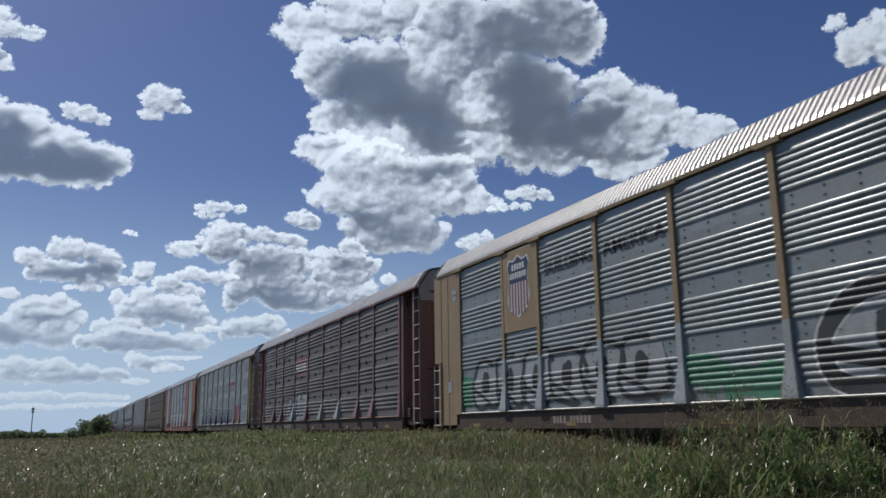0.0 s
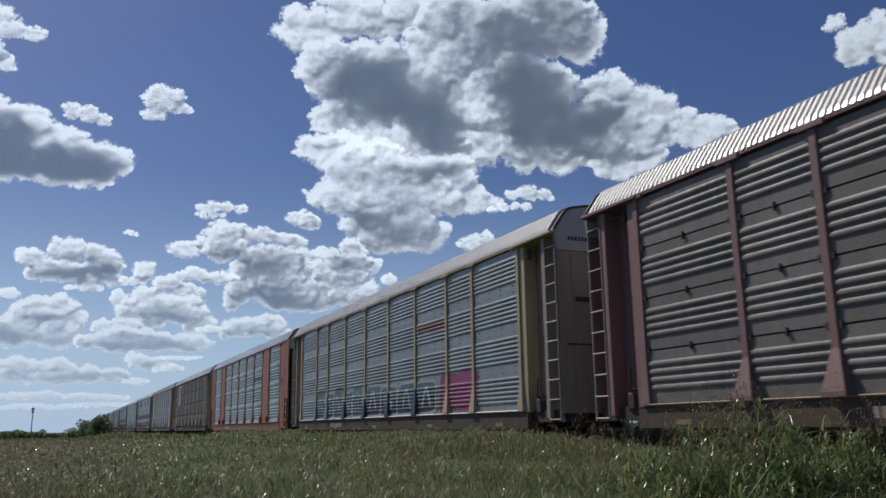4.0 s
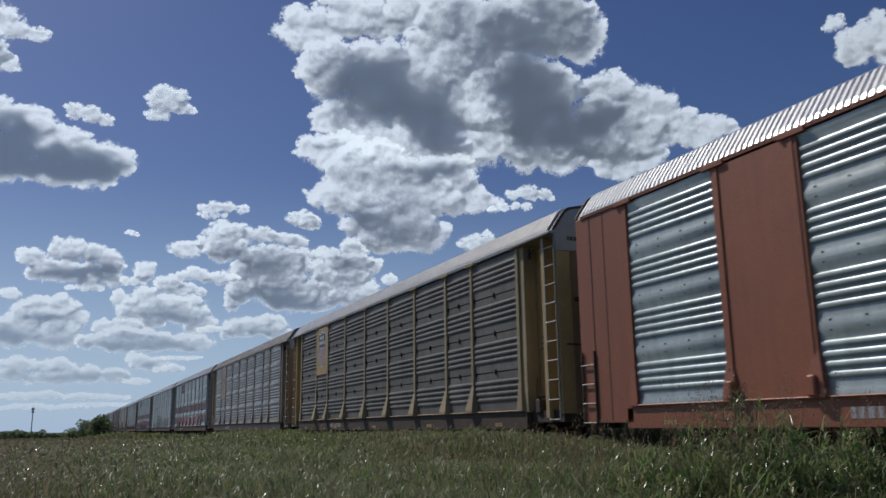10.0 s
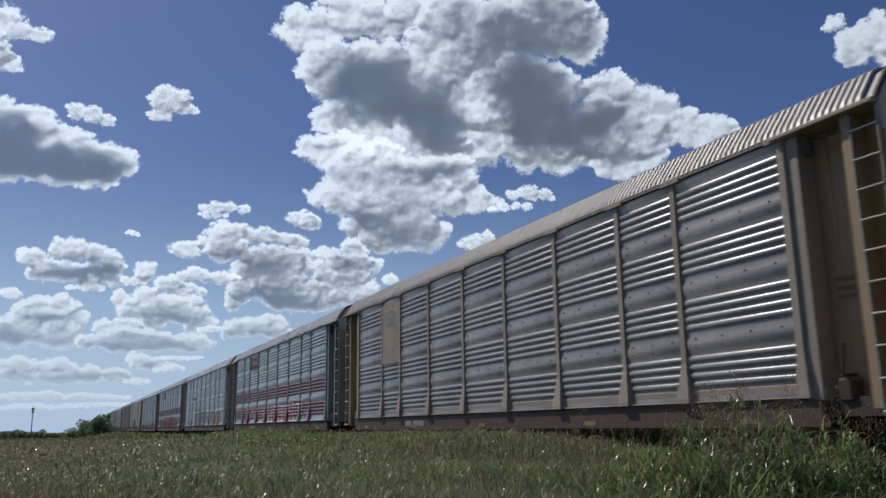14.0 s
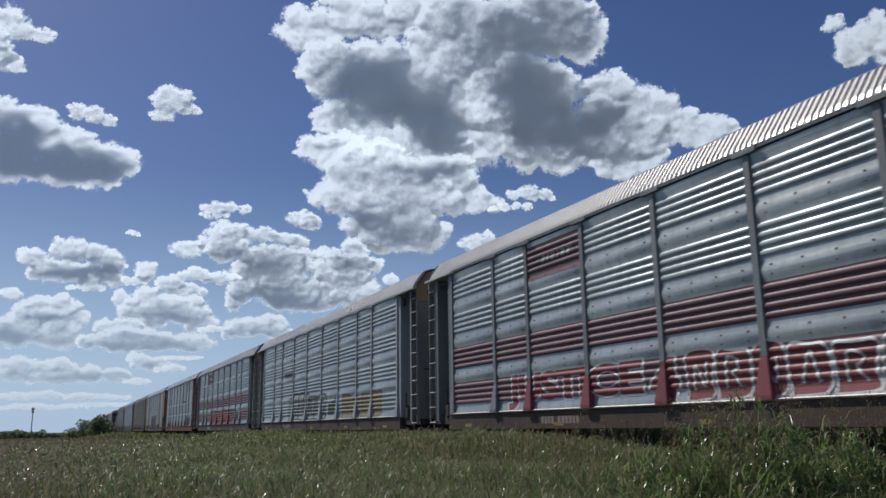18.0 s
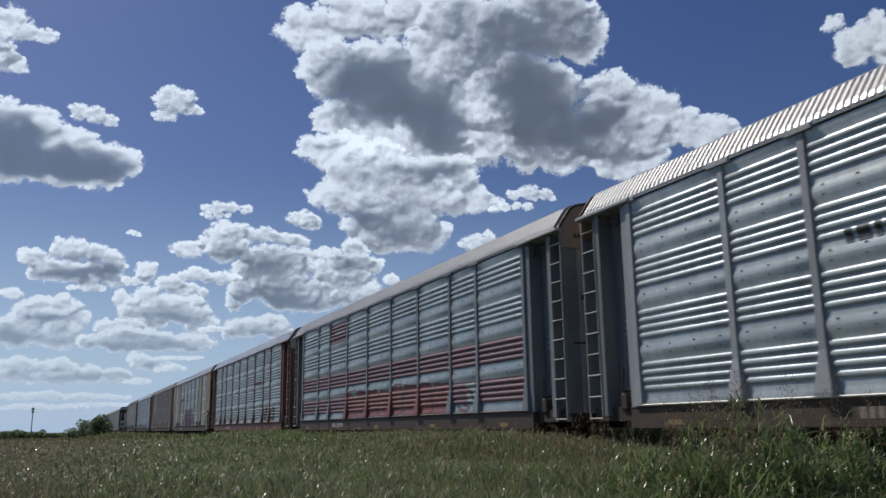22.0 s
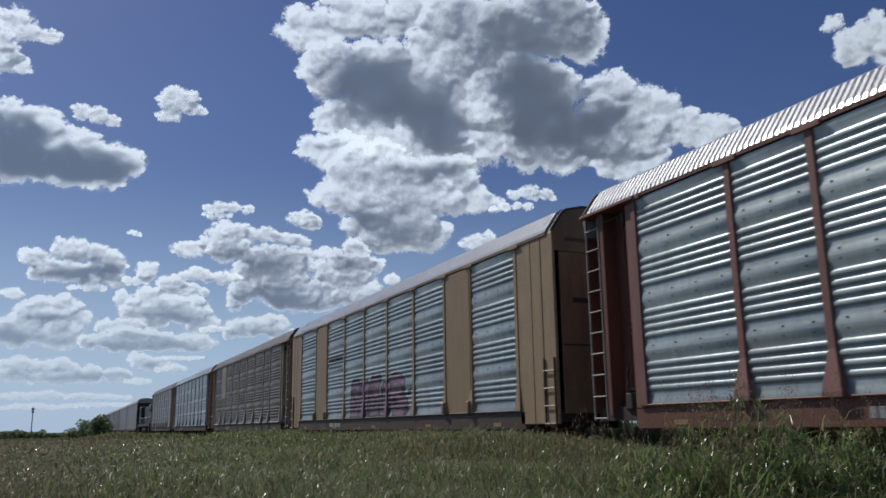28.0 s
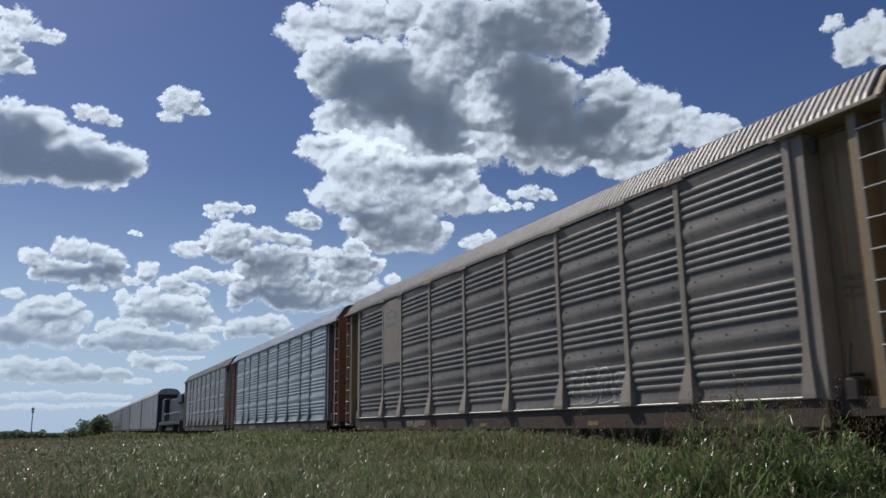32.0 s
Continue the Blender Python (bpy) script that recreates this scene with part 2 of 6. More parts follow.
# lit vapour: the sun stands behind the clouds and shines through
wrap = cn.new("ShaderNodeVectorMath")
wrap.operation = "ADD"
wrap.inputs[1].default_value = SUN_DIR * -0.9
cl.new(cb.outputs[0], wrap.inputs[0])
wrapn = cn.new("ShaderNodeVectorMath")
wrapn.operation = "NORMALIZE"
cl.new(wrap.outputs[0], wrapn.inputs[0])
lit = cn.new("ShaderNodeBsdfTranslucent")
lit.inputs[0].default_value = (0.5, 0.55, 0.59, 1)
cl.new(wrapn.outputs[0], lit.inputs["Normal"])
# vapour shown without sun: its normal is turned away from it
unlit = cn.new("ShaderNodeBsdfDiffuse")
unlit.inputs[0].default_value = (0.56, 0.67, 0.86, 1)
away = cn.new("ShaderNodeCombineXYZ")
for i, v in enumerate(-SUN_DIR + Vector((0, 0, 1.0))):
    away.inputs[i].default_value = v
cl.new(away.outputs[0], unlit.inputs["Normal"])
# share of the sunless vapour, taken from the painted shade
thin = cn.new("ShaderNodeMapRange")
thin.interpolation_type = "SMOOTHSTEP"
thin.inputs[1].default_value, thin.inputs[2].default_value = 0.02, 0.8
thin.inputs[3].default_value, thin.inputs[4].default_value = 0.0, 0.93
cl.new(shade_sum.outputs[0], thin.inputs[0])
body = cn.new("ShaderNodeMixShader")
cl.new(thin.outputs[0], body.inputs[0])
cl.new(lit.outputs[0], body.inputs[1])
cl.new(unlit.outputs[0], body.inputs[2])
# painted glow in place of sunlight scattered inside the vapour
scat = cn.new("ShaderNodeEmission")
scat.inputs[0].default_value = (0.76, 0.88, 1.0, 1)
sstr = ramp(cn, cl, shade_sum.outputs[0], [(0.0, (0.2, 0.2, 0.2)), (0.25, (0.18, 0.18, 0.18)), (0.55, (0.14, 0.14, 0.14)), (1.0, (0.05, 0.05, 0.05))])
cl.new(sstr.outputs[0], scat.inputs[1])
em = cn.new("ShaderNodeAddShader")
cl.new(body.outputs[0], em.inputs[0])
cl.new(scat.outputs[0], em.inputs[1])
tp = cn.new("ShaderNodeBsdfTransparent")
# low clouds turn see-through: horizon haze painted as opacity
haze_veil = cn.new("ShaderNodeAttribute")
haze_veil.attribute_name = "opacity_share"
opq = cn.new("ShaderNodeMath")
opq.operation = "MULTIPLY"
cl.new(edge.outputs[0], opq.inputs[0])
cl.new(haze_veil.outputs["Fac"], opq.inputs[1])
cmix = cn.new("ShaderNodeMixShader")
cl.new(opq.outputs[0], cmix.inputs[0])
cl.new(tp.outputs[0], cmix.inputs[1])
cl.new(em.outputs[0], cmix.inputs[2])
cl.new(cmix.outputs[0], cn["Material Output"].inputs[0])


# ---- mesh helpers ----
def finish(name, bm, material, parent=None, label="", smooth=False):
    me = bpy.data.meshes.new(name)
    bmesh.ops.recalc_face_normals(bm, faces=bm.faces)
    bm.to_mesh(me)
    bm.free()
    me.materials.append(material)
    if smooth:
        for p in me.polygons:
            p.use_smooth = True
    return place(name, me, parent, label)


def place(name, me, parent=None, label="", m=None):
    ob = new(name, me)
    if parent:
        ob.parent = parent
    if m:
        ob.matrix_basis = m
    if label:
        ob["label"] = label
    return ob


def part(name, bm, material, parent, label="", smooth=False):
    return finish(name, bm, material, parent, label, smooth)


def raw_mesh(name, verts, faces, material):
    me = bpy.data.meshes.new(name)
    me.from_pydata(verts, [], faces)
    me.materials.append(material)
    me.update()
    return me


def box(bm, x0, x1, y0, y1, z0, z1, bevel=0.0):
    r = bmesh.ops.create_cube(bm, size=1.0, matrix=Matrix.Translation(((x0 + x1) / 2, (y0 + y1) / 2, (z0 + z1) / 2)) @ Matrix.Diagonal((x1 - x0, y1 - y0, z1 - z0, 1)))
    if bevel:
        es = {e for v in r["verts"] for e in v.link_edges}
        bmesh.ops.bevel(bm, geom=list(es), offset=bevel, segments=1, affect="EDGES")
    return r["verts"]


def rod(bm, a, b, r, seg=6):
    a, b = Vector(a), Vector(b)
    d = b - a
    m = Matrix.Translation((a + b) / 2) @ d.to_track_quat("Z", "Y").to_matrix().to_4x4()
    bmesh.ops.create_cone(bm, cap_ends=True, segments=seg, radius1=r, radius2=r, depth=d.length, matrix=m)


def prism(bm, outline, y0, y1):
    """A closed outline of (x, z) drawn out along y."""
    a = [bm.verts.new((x, y0, z)) for x, z in outline]
    b = [bm.verts.new((x, y1, z)) for x, z in outline]
    n = len(outline)
    bm.faces.new(a)
    bm.faces.new(b[::-1])
    for i in range(n):
        bm.faces.new((a[i], b[i], b[(i + 1) % n], a[(i + 1) % n]))


def empty(name, m, label, category, group="", kind=""):
    ob = new(name)
    ob.matrix_basis = m
    return tagged(ob, label, category, group, kind)


# ---- ground ----
TRACK_X, RAIL_Z = 12.66, 1.06


def ground_height(x, y):
    """The meadow, rising to the low railway bank."""
    t = min(1.0, max(0.0, (x - 6.0) / 4.2))
    bank = 0.62 * t * t * (3 - 2 * t)
    if x > 16.5:
        u = min(1.0, (x - 16.5) / 4.0)
        bank *= 1 - u * u * (3 - 2 * u)
    v = min(1.0, max(0.0, (y - 90.0) / 650.0)) * min(1.0, max(0.0, (7.0 - x) / 6.0))
    return bank - 4.0 * v + 0.05 * noise.noise((x * 0.15, y * 0.05, 0.0)) * min(1.0, abs(x - 14) / 8)


def build_ground():
    xs = sorted({-4500.0, -1500.0, -500.0, -200.0, -100.0, *[float(v) for v in range(-60, 61, 2)], 7.0, 9.0, 10.2, 11.0, 15.0, 17.0, 120.0, 300.0, 900.0, 4500.0})
    ys = sorted({-4500.0, -1500.0, -500.0, -200.0, *[float(v) for v in range(-60, 61, 3)], *[float(v) for v in range(70, 400, 12)], 500.0, 800.0, 1500.0, 4500.0})
    verts = [(x, y, ground_height(x, y)) for y in ys for x in xs]
    w = len(xs)
    faces = [(j * w + i, j * w + i + 1, (j + 1) * w + i + 1, (j + 1) * w + i) for j in range(len(ys) - 1) for i in range(w - 1)]
    tagged(place("ground", raw_mesh("ground", verts, faces, SOIL)), "grassy meadow soil reaching to the horizon", "ground", "", "structure")


build_ground()


def build_track():
    bm = bmesh.new()
    prism(bm, [(-2.6, 0.55), (2.6, 0.55), (1.7, 0.86), (-1.7, 0.86)], -420, 700)
    ob = finish("ballast_bed", bm, BALLAST)
    ob.location = (TRACK_X, 0, 0)
    tagged(ob, "grey crushed stone ballast bed under the rails", "ballast", "", "structure")
    for side in (-1, 1):
        bm = bmesh.new()
        x = side * 0.755
        prism(bm, [(x - 0.07, 0.89), (x + 0.07, 0.89), (x + 0.07, 0.905), (x + 0.012, 0.93), (x + 0.012, 1.01), (x + 0.036, 1.025), (x + 0.036, RAIL_Z),
                   (x - 0.036, RAIL_Z), (x - 0.036, 1.025), (x - 0.012, 1.01), (x - 0.012, 0.93), (x - 0.07, 0.905)], -420, 700)
        ob = finish("rail", bm, RAILSTEEL)
        ob.location = (TRACK_X, 0, 0)
        tagged(ob, "worn steel rail with a bright head", "rail", "rails of the track", "structure")
    bm = bmesh.new()
    box(bm, -1.3, 1.3, -0.115, 0.115, 0.72, 0.892, 0.01)
    tie = finish("sleeper", bm, TIMBER)
    tie.location = (TRACK_X, -12, 0)
    tagged(tie, "dark creosoted timber sleeper in the ballast", "sleeper", "sleepers of the track", "structure")
    for i in range(1, 250):
        place("sleeper", tie.data, None, "", Matrix.Translation((TRACK_X, -12 + i * 0.55, 0)))
    for o in list(scene.objects):
        if o.name.startswith("sleeper"):
            tagged(o, "dark creosoted timber sleeper in the ballast", "sleeper", "sleepers of the track", "structure")


build_track()

# ---- the rail cars ----
PITCH_LEN, SPEED = 28.4, 28.4 / 3.0
GAP0 = 140.22                        # far coupling of car 0 at the start
SIDE = 1.52                          # half width of a car
Z0, Z1 = 0.92, 5.38                  # foot and head of the side sheets above the rail
POSTS = (-11.7, -8.8, -6.85, -4.13, -1.38, 1.38, 4.13, 6.85, 8.8, 11.7)
END = 13.68                          # half length of the body
ROWS = 4
UNIT = (Z1 - Z0) / ROWS
RIDGE_H, RIDGES, PITCHZ = 0.036, 4, 0.165
RIDGE0 = 0.17                        # first ridge above the foot of its sheet


def profile(count, first, pitch, wide, high, fold):
    """(height in a sheet, outward swell): ridges, and a fold where one sheet laps the next."""
    out = [(0.0, fold), (0.05, fold * 0.92), (0.11, fold * 0.5), (0.17, fold * 0.1)]
    for i in range(count):
        b0 = first + i * pitch
        for f, h in ((-0.1, 0.0), (0.0, 0.0), (0.12, 0.45), (0.3, 0.88), (0.5, 1.0), (0.7, 0.88), (0.88, 0.45), (1.0, 0.0), (1.1, 0.0)):
            out.append((b0 + f * wide, h * high))
    return out + [(UNIT - 0.17, fold * 0.1), (UNIT - 0.11, fold * 0.5), (UNIT - 0.05, fold * 0.92), (UNIT, fold)]


FOUR = profile(RIDGES, RIDGE0 + 0.1, PITCHZ, 0.125, RIDGE_H, 0.042)
FOUR_FLAT = profile(RIDGES, RIDGE0 + 0.1, PITCHZ, 0.125, RIDGE_H, 0.0)
SIX = profile(6, 0.185, 0.128, 0.104, 0.028, 0.0)
PROFILE = FOUR


def swell(z):
    """How far the corrugated side stands out at height z above the rail."""
    u = (z - Z0) % UNIT if Z0 <= z <= Z1 else 0.0
    for (a, ha), (b, hb) in zip(PROFILE, PROFILE[1:]):
        if a <= u <= b:
            return ha + (hb - ha) * (u - a) / max(1e-6, b - a)
    return 0.0


SHEETS = {}


def sheet_mesh(width, material, gap):
    """One corrugated steel sheet, ridges running along y and dying out at its ends."""
    key = (round(width, 3), material.name, gap, len(PROFILE), PROFILE[0][1])
    if key in SHEETS:
        return SHEETS[key]
    w = width / 2
    ys = (-w, -w + 0.05, -w + 0.11, w - 0.11, w - 0.05, w)
    amp = (0.0, 0.0, 1.0, 1.0, 0.0, 0.0)
    prof = [(gap, PROFILE[0][1])] + PROFILE[1:-1] + [(UNIT - gap, PROFILE[0][1])]
    verts = [(-h * a, y, z) for z, h in prof for y, a in zip(ys, amp)]
    n = len(ys)
    faces = [(j * n + i, j * n + i + 1, (j + 1) * n + i + 1, (j + 1) * n + i) for j in range(len(prof) - 1) for i in range(n - 1)]
    k = len(verts)
    verts += [(0.03, -w, gap), (0.03, w, gap), (0.03, w, UNIT - gap), (0.03, -w, UNIT - gap)]
    top = (len(prof) - 1) * n
    faces += [(k, k + 1, n - 1, 0), (top, top + n - 1, k + 2, k + 3), (k, 0, top, k + 3), (k + 1, k + 2, top + n - 1, n - 1), (k, k + 3, k + 2, k + 1)]
    me = raw_mesh("sheet", verts, faces, material)
    for p in me.polygons[:(len(prof) - 1) * (n - 1)]:
        p.use_smooth = True
    SHEETS[key] = me
    return me


def arch(inset=0.0, drop=0.0):
    """The roof's outline from the near eave over the crown to the far eave, as (x, z) above the rail."""
    half = [(1.57, 5.46), (1.53, 5.56), (1.2, 6.02), (1.05, 6.11), (0.6, 6.21), (0.0, 6.26)]
    pts = [(-x, z) for x, z in half] + [(x, z) for x, z in half[-2::-1]]
    return [(x * (1 - inset), z - drop) for x, z in pts]


def roof_mesh(material):
    """Ribbed roof sheet: ribs across the car, every 0.15 m."""
    verts, faces = [], []
    rows = []
    y = -END + 0.25
    while y < END - 0.3:
        rows += [(y, 0.0), (y + 0.025, 0.042), (y + 0.085, 0.042), (y + 0.11, 0.0)]
        y += 0.15
    base = arch()
    n = len(base)
    for y, up in rows:
        for x, z in base:
            d = Vector((x, 0, max(0.2, z - 4.6))).normalized() * up
            verts.append((x + d.x, y, z + d.z))
    for j in range(len(rows) - 1):
        for i in range(n - 1):
            faces.append((j * n + i, j * n + i + 1, (j + 1) * n + i + 1, (j + 1) * n + i))
    inner = arch(0.02, 0.05)
    k = len(verts)
    verts += [(x, rows[0][0], z) for x, z in inner] + [(x, rows[-1][0], z) for x, z in inner]
    for i in range(n - 1):
        faces.append((k + i, k + n + i, k + n + i + 1, k + i + 1))
    return raw_mesh("roof", verts, faces, material)


ROOFS = {}


def post_mesh(material, flare):
    """A pressed steel side post: a T-head at the eave, a slim web and a flared foot."""
    bm = bmesh.new()
    zf = Z0 + 0.75
    w, d = 0.085, 0.06
    secs = [(Z1 + 0.02, w, d), (zf, w, d), (Z0 + 0.06, 0.12 + flare * 0.12, d + flare * 0.16), (Z0 - 0.02, 0.12 + flare * 0.12, d + flare * 0.16)]
    rings = []
    for z, hw, dep in secs:
        rings.append([bm.verts.new(c) for c in ((0.02, -hw, z), (-dep, -hw + 0.012, z), (-dep, hw - 0.012, z), (0.02, hw, z))])
    for a, b in zip(rings, rings[1:]):
        for i in range(4):
            bm.faces.new((a[i], a[(i + 1) % 4], b[(i + 1) % 4], b[i]))
    bm.faces.new(rings[0])
    bm.faces.new(rings[-1][::-1])
    box(bm, -0.11, 0.02, -0.3, 0.3, Z1 - 0.02, Z1 + 0.075, 0.01)
    bmesh.ops.recalc_face_normals(bm, faces=bm.faces)
    me = bpy.data.meshes.new("post")
    bm.to_mesh(me)
    bm.free()
    me.materials.append(material)
    return me


POST_MESH = {}


def ladder(parent, y, x, z0, z1, step, material):
    """Two flat rails with round rungs between them."""
    bm = bmesh.new()
    for dy in (-0.25, 0.25):
        box(bm, x - 0.02, x + 0.02, y + dy - 0.016, y + dy + 0.016, z0, z1)
    side_rails = part("ladder", bm, material, parent, "steel ladder with thin pale rungs")
    z = z0 + 0.06
    while z < z1:
        place("rung", RUNG_MESH, side_rails, "", Matrix.Translation((x - 0.022, y, z)))
        z += step


def rung_mesh():
    bm = bmesh.new()
    rod(bm, (0, -0.25, 0), (0, 0.25, 0), 0.016)
    me = bpy.data.meshes.new("rung")
    bm.to_mesh(me)
    bm.free()
    me.materials.append(RUNG)
    return me


RUNG_MESH = rung_mesh()


def latch_mesh():
    bm = bmesh.new()
    box(bm, -0.045, 0.01, -0.018, 0.018, -0.075, 0.075, 0.006)
    box(bm, -0.055, -0.03, -0.035, 0.035, -0.02, 0.012, 0.004)
    bmesh.ops.recalc_face_normals(bm, faces=bm.faces)
    me = bpy.data.meshes.new("latch")
    bm.to_mesh(me)
    bm.free()
    me.materials.append(DARK)
    return me


LATCH = latch_mesh()


def bogie_mesh():
    bm = bmesh.new()
    for sx in (-1, 1):
        x = sx * 1.0
        prism_y = [(-1.15, 0.42), (-0.95, 0.62), (-0.35, 0.68), (0.35, 0.68), (0.95, 0.62), (1.15, 0.42), (0.75, 0.36), (0.45, 0.22), (-0.45, 0.22), (-0.75, 0.36)]
        a = [bm.verts.new((x - 0.07, y, z)) for y, z in prism_y]
        b = [bm.verts.new((x + 0.07, y, z)) for y, z in prism_y]
        bm.faces.new(a)
        bm.faces.new(b[::-1])
        for i in range(len(a)):
            bm.faces.new((a[i], b[i], b[(i + 1) % len(a)], a[(i + 1) % len(a)]))
    box(bm, -1.0, 1.0, -0.2, 0.2, 0.3, 0.6)
    bmesh.ops.recalc_face_normals(bm, faces=bm.faces)
    me = bpy.data.meshes.new("bogie")
    bm.to_mesh(me)
    bm.free()
    me.materials.append(DARK)
    return me


def wheelset_mesh():
    bm = bmesh.new()
    for sx in (-1, 1):
        rod(bm, (sx * 0.70, 0, 0), (sx * 0.82, 0, 0), 0.42, 20)
        rod(bm, (sx * 0.67, 0, 0), (sx * 0.70, 0, 0), 0.455, 20)
    rod(bm, (-0.9, 0, 0), (0.9, 0, 0), 0.08, 8)
    bmesh.ops.recalc_face_normals(bm, faces=bm.faces)
    me = bpy.data.meshes.new("wheelset")
    bm.to_mesh(me)
    bm.free()
    me.materials.append(RAILSTEEL)
    return me


BOGIE, WHEELSET = bogie_mesh(), wheelset_mesh()


def running_gear(car, centres=(-9.9, 9.9)):
    for yc in centres:
        bg_ob = place("bogie", BOGIE, car, "", Matrix.Translation((0, yc, 0.02)))
        for dy in (-0.88, 0.88):
            place("wheelset", WHEELSET, bg_ob, "", Matrix.Translation((0, dy, 0.425)))
    for sy in (-1, 1):
        bm = bmesh.new()
        box(bm, -0.12, 0.12, sy * 12.9 - 0.75, sy * 12.9 + 0.75, 0.72, 0.9, 0.03)
        box(bm, -0.2, 0.2, sy * 13.85 - 0.3, sy * 13.85 + 0.3, 0.66, 0.96, 0.05)
        part("coupler", bm, DARK, car)


# ---- paint that follows the corrugation ----
def conform(bm, x_off):
    """Lay a flat figure in the (y, z) plane on the corrugated side."""
    bmesh.ops.triangulate(bm, faces=bm.faces)
    zs = [v.co.z for v in bm.verts]
    lo, hi = min(zs), max(zs)
    for r in range(ROWS):
        for u, _ in PROFILE[1:-1]:
            z = Z0 + r * UNIT + u
            if lo < z < hi:
                bmesh.ops.bisect_plane(bm, geom=list(bm.verts) + list(bm.edges) + list(bm.faces), plane_co=(0, 0, z), plane_no=(0, 0, 1), dist=1e-5)
    for v in bm.verts:
        v.co.x = -SIDE - swell(v.co.z) - x_off


def paint(name, polys, material, car, x_off=0.006, label=""):
    bm = bmesh.new()
    for p in polys:
        if len(p) > 2:
            bm.faces.new([bm.verts.new((0, y, z)) for y, z in p])
    conform(bm, x_off)
    me = bpy.data.meshes.new(name)
    bm.to_mesh(me)
    bm.free()
    me.materials.append(material)
    return tagged(place(name, me, car, label), kind="stuff" if len(polys) > 1 else "")


def rect(y0, y1, z0, z1):
    return [(y0, z0), (y1, z0), (y1, z1), (y0, z1)]


def blob(rng, y0, y1, z0, z1, wild=0.16, n=22, lobes=3):
    """A rounded, uneven figure filling a rectangle."""
    cy, cz, ry, rz = (y0 + y1) / 2, (z0 + z1) / 2, (y1 - y0) / 2, (z1 - z0) / 2
    ph = [rng.uniform(0, 6.28) for _ in range(3)]
    out = []
    for i in range(n):
        a = 2 * math.pi * i / n
        k = 1 + wild * (math.sin(lobes * a + ph[0]) + 0.6 * math.sin(5 * a + ph[1]))
        c, s = math.cos(a), math.sin(a)
        q = (abs(c) ** 3.2 + abs(s) ** 3.2) ** (-1 / 3.2)
        out.append((cy + ry * k * c * q, cz + rz * k * s * q))
    return out


def stroke(pts, w):
    """A brush line of width w along pts, as small quads."""
    v = [Vector(p) for p in pts]
    shut = (v[0] - v[-1]).length < 1e-4
    rims = []
    for i, p in enumerate(v):
        a = v[i - 1] if i else (v[-2] if shut else p)
        b = v[i + 1] if i < len(v) - 1 else (v[1] if shut else p)
        t = (b - a).normalized() if (b - a).length > 1e-5 else Vector((1, 0))
        n = Vector((-t.y, t.x)) * (w / 2)
        rims.append(((p.x + n.x, p.y + n.y), (p.x - n.x, p.y - n.y)))
    return [[r[0], r[1], q[1], q[0]] for r, q in zip(rims, rims[1:])]


# letter-like paths that spell nothing, in a unit square
PATHS = [
    [(0.9, 0.85), (0.6, 1.0), (0.2, 0.9), (0.12, 0.7), (0.35, 0.55), (0.7, 0.48), (0.88, 0.3), (0.75, 0.08), (0.4, 0.0), (0.1, 0.15)],
    [(0.1, 1.0), (0.12, 0.4), (0.2, 0.1), (0.5, 0.0), (0.8, 0.12), (0.88, 0.4), (0.9, 1.0)],
    [(0.1, 0.0), (0.12, 0.6), (0.2, 0.95), (0.5, 0.6), (0.62, 0.3), (0.8, 0.05), (0.88, 0.4), (0.9, 1.0)],
    [(0.9, 0.8), (0.65, 1.0), (0.3, 0.95), (0.1, 0.6), (0.12, 0.3), (0.35, 0.03), (0.7, 0.02), (0.92, 0.2), (0.85, 0.45), (0.6, 0.45)],
    [(0.1, 0.0), (0.25, 0.5), (0.45, 1.0), (0.6, 0.95), (0.75, 0.5), (0.9, 0.0)],
    [(0.12, 0.0), (0.1, 0.5), (0.12, 1.0), (0.5, 1.0), (0.85, 0.85), (0.82, 0.6), (0.45, 0.5), (0.7, 0.25), (0.95, 0.0)],
    [(0.85, 1.0), (0.4, 0.97), (0.12, 0.85), (0.1, 0.5), (0.12, 0.12), (0.4, 0.02), (0.88, 0.0)],
]


def rounded(pts):
    """Cut the corners of a path twice."""
    for _ in range(2):
        out = [pts[0]]
        for (a, b), (c, d) in zip(pts, pts[1:]):
            out += [(a * 0.75 + c * 0.25, b * 0.75 + d * 0.25), (a * 0.25 + c * 0.75, b * 0.25 + d * 0.75)]
        pts = out + [pts[-1]]
    return pts


def cut(poly, z, upper):
    """The part of a (y, z) outline above or below a height."""
    out = []
    for (a, b), (c, d) in zip(poly, poly[1:] + poly[:1]):
        ina, inb = (b >= z) == upper, (d >= z) == upper
        if ina:
            out.append((a, b))
        if ina != inb:
            t = (z - b) / (d - b)
            out.append((a + (c - a) * t, z))
    return out


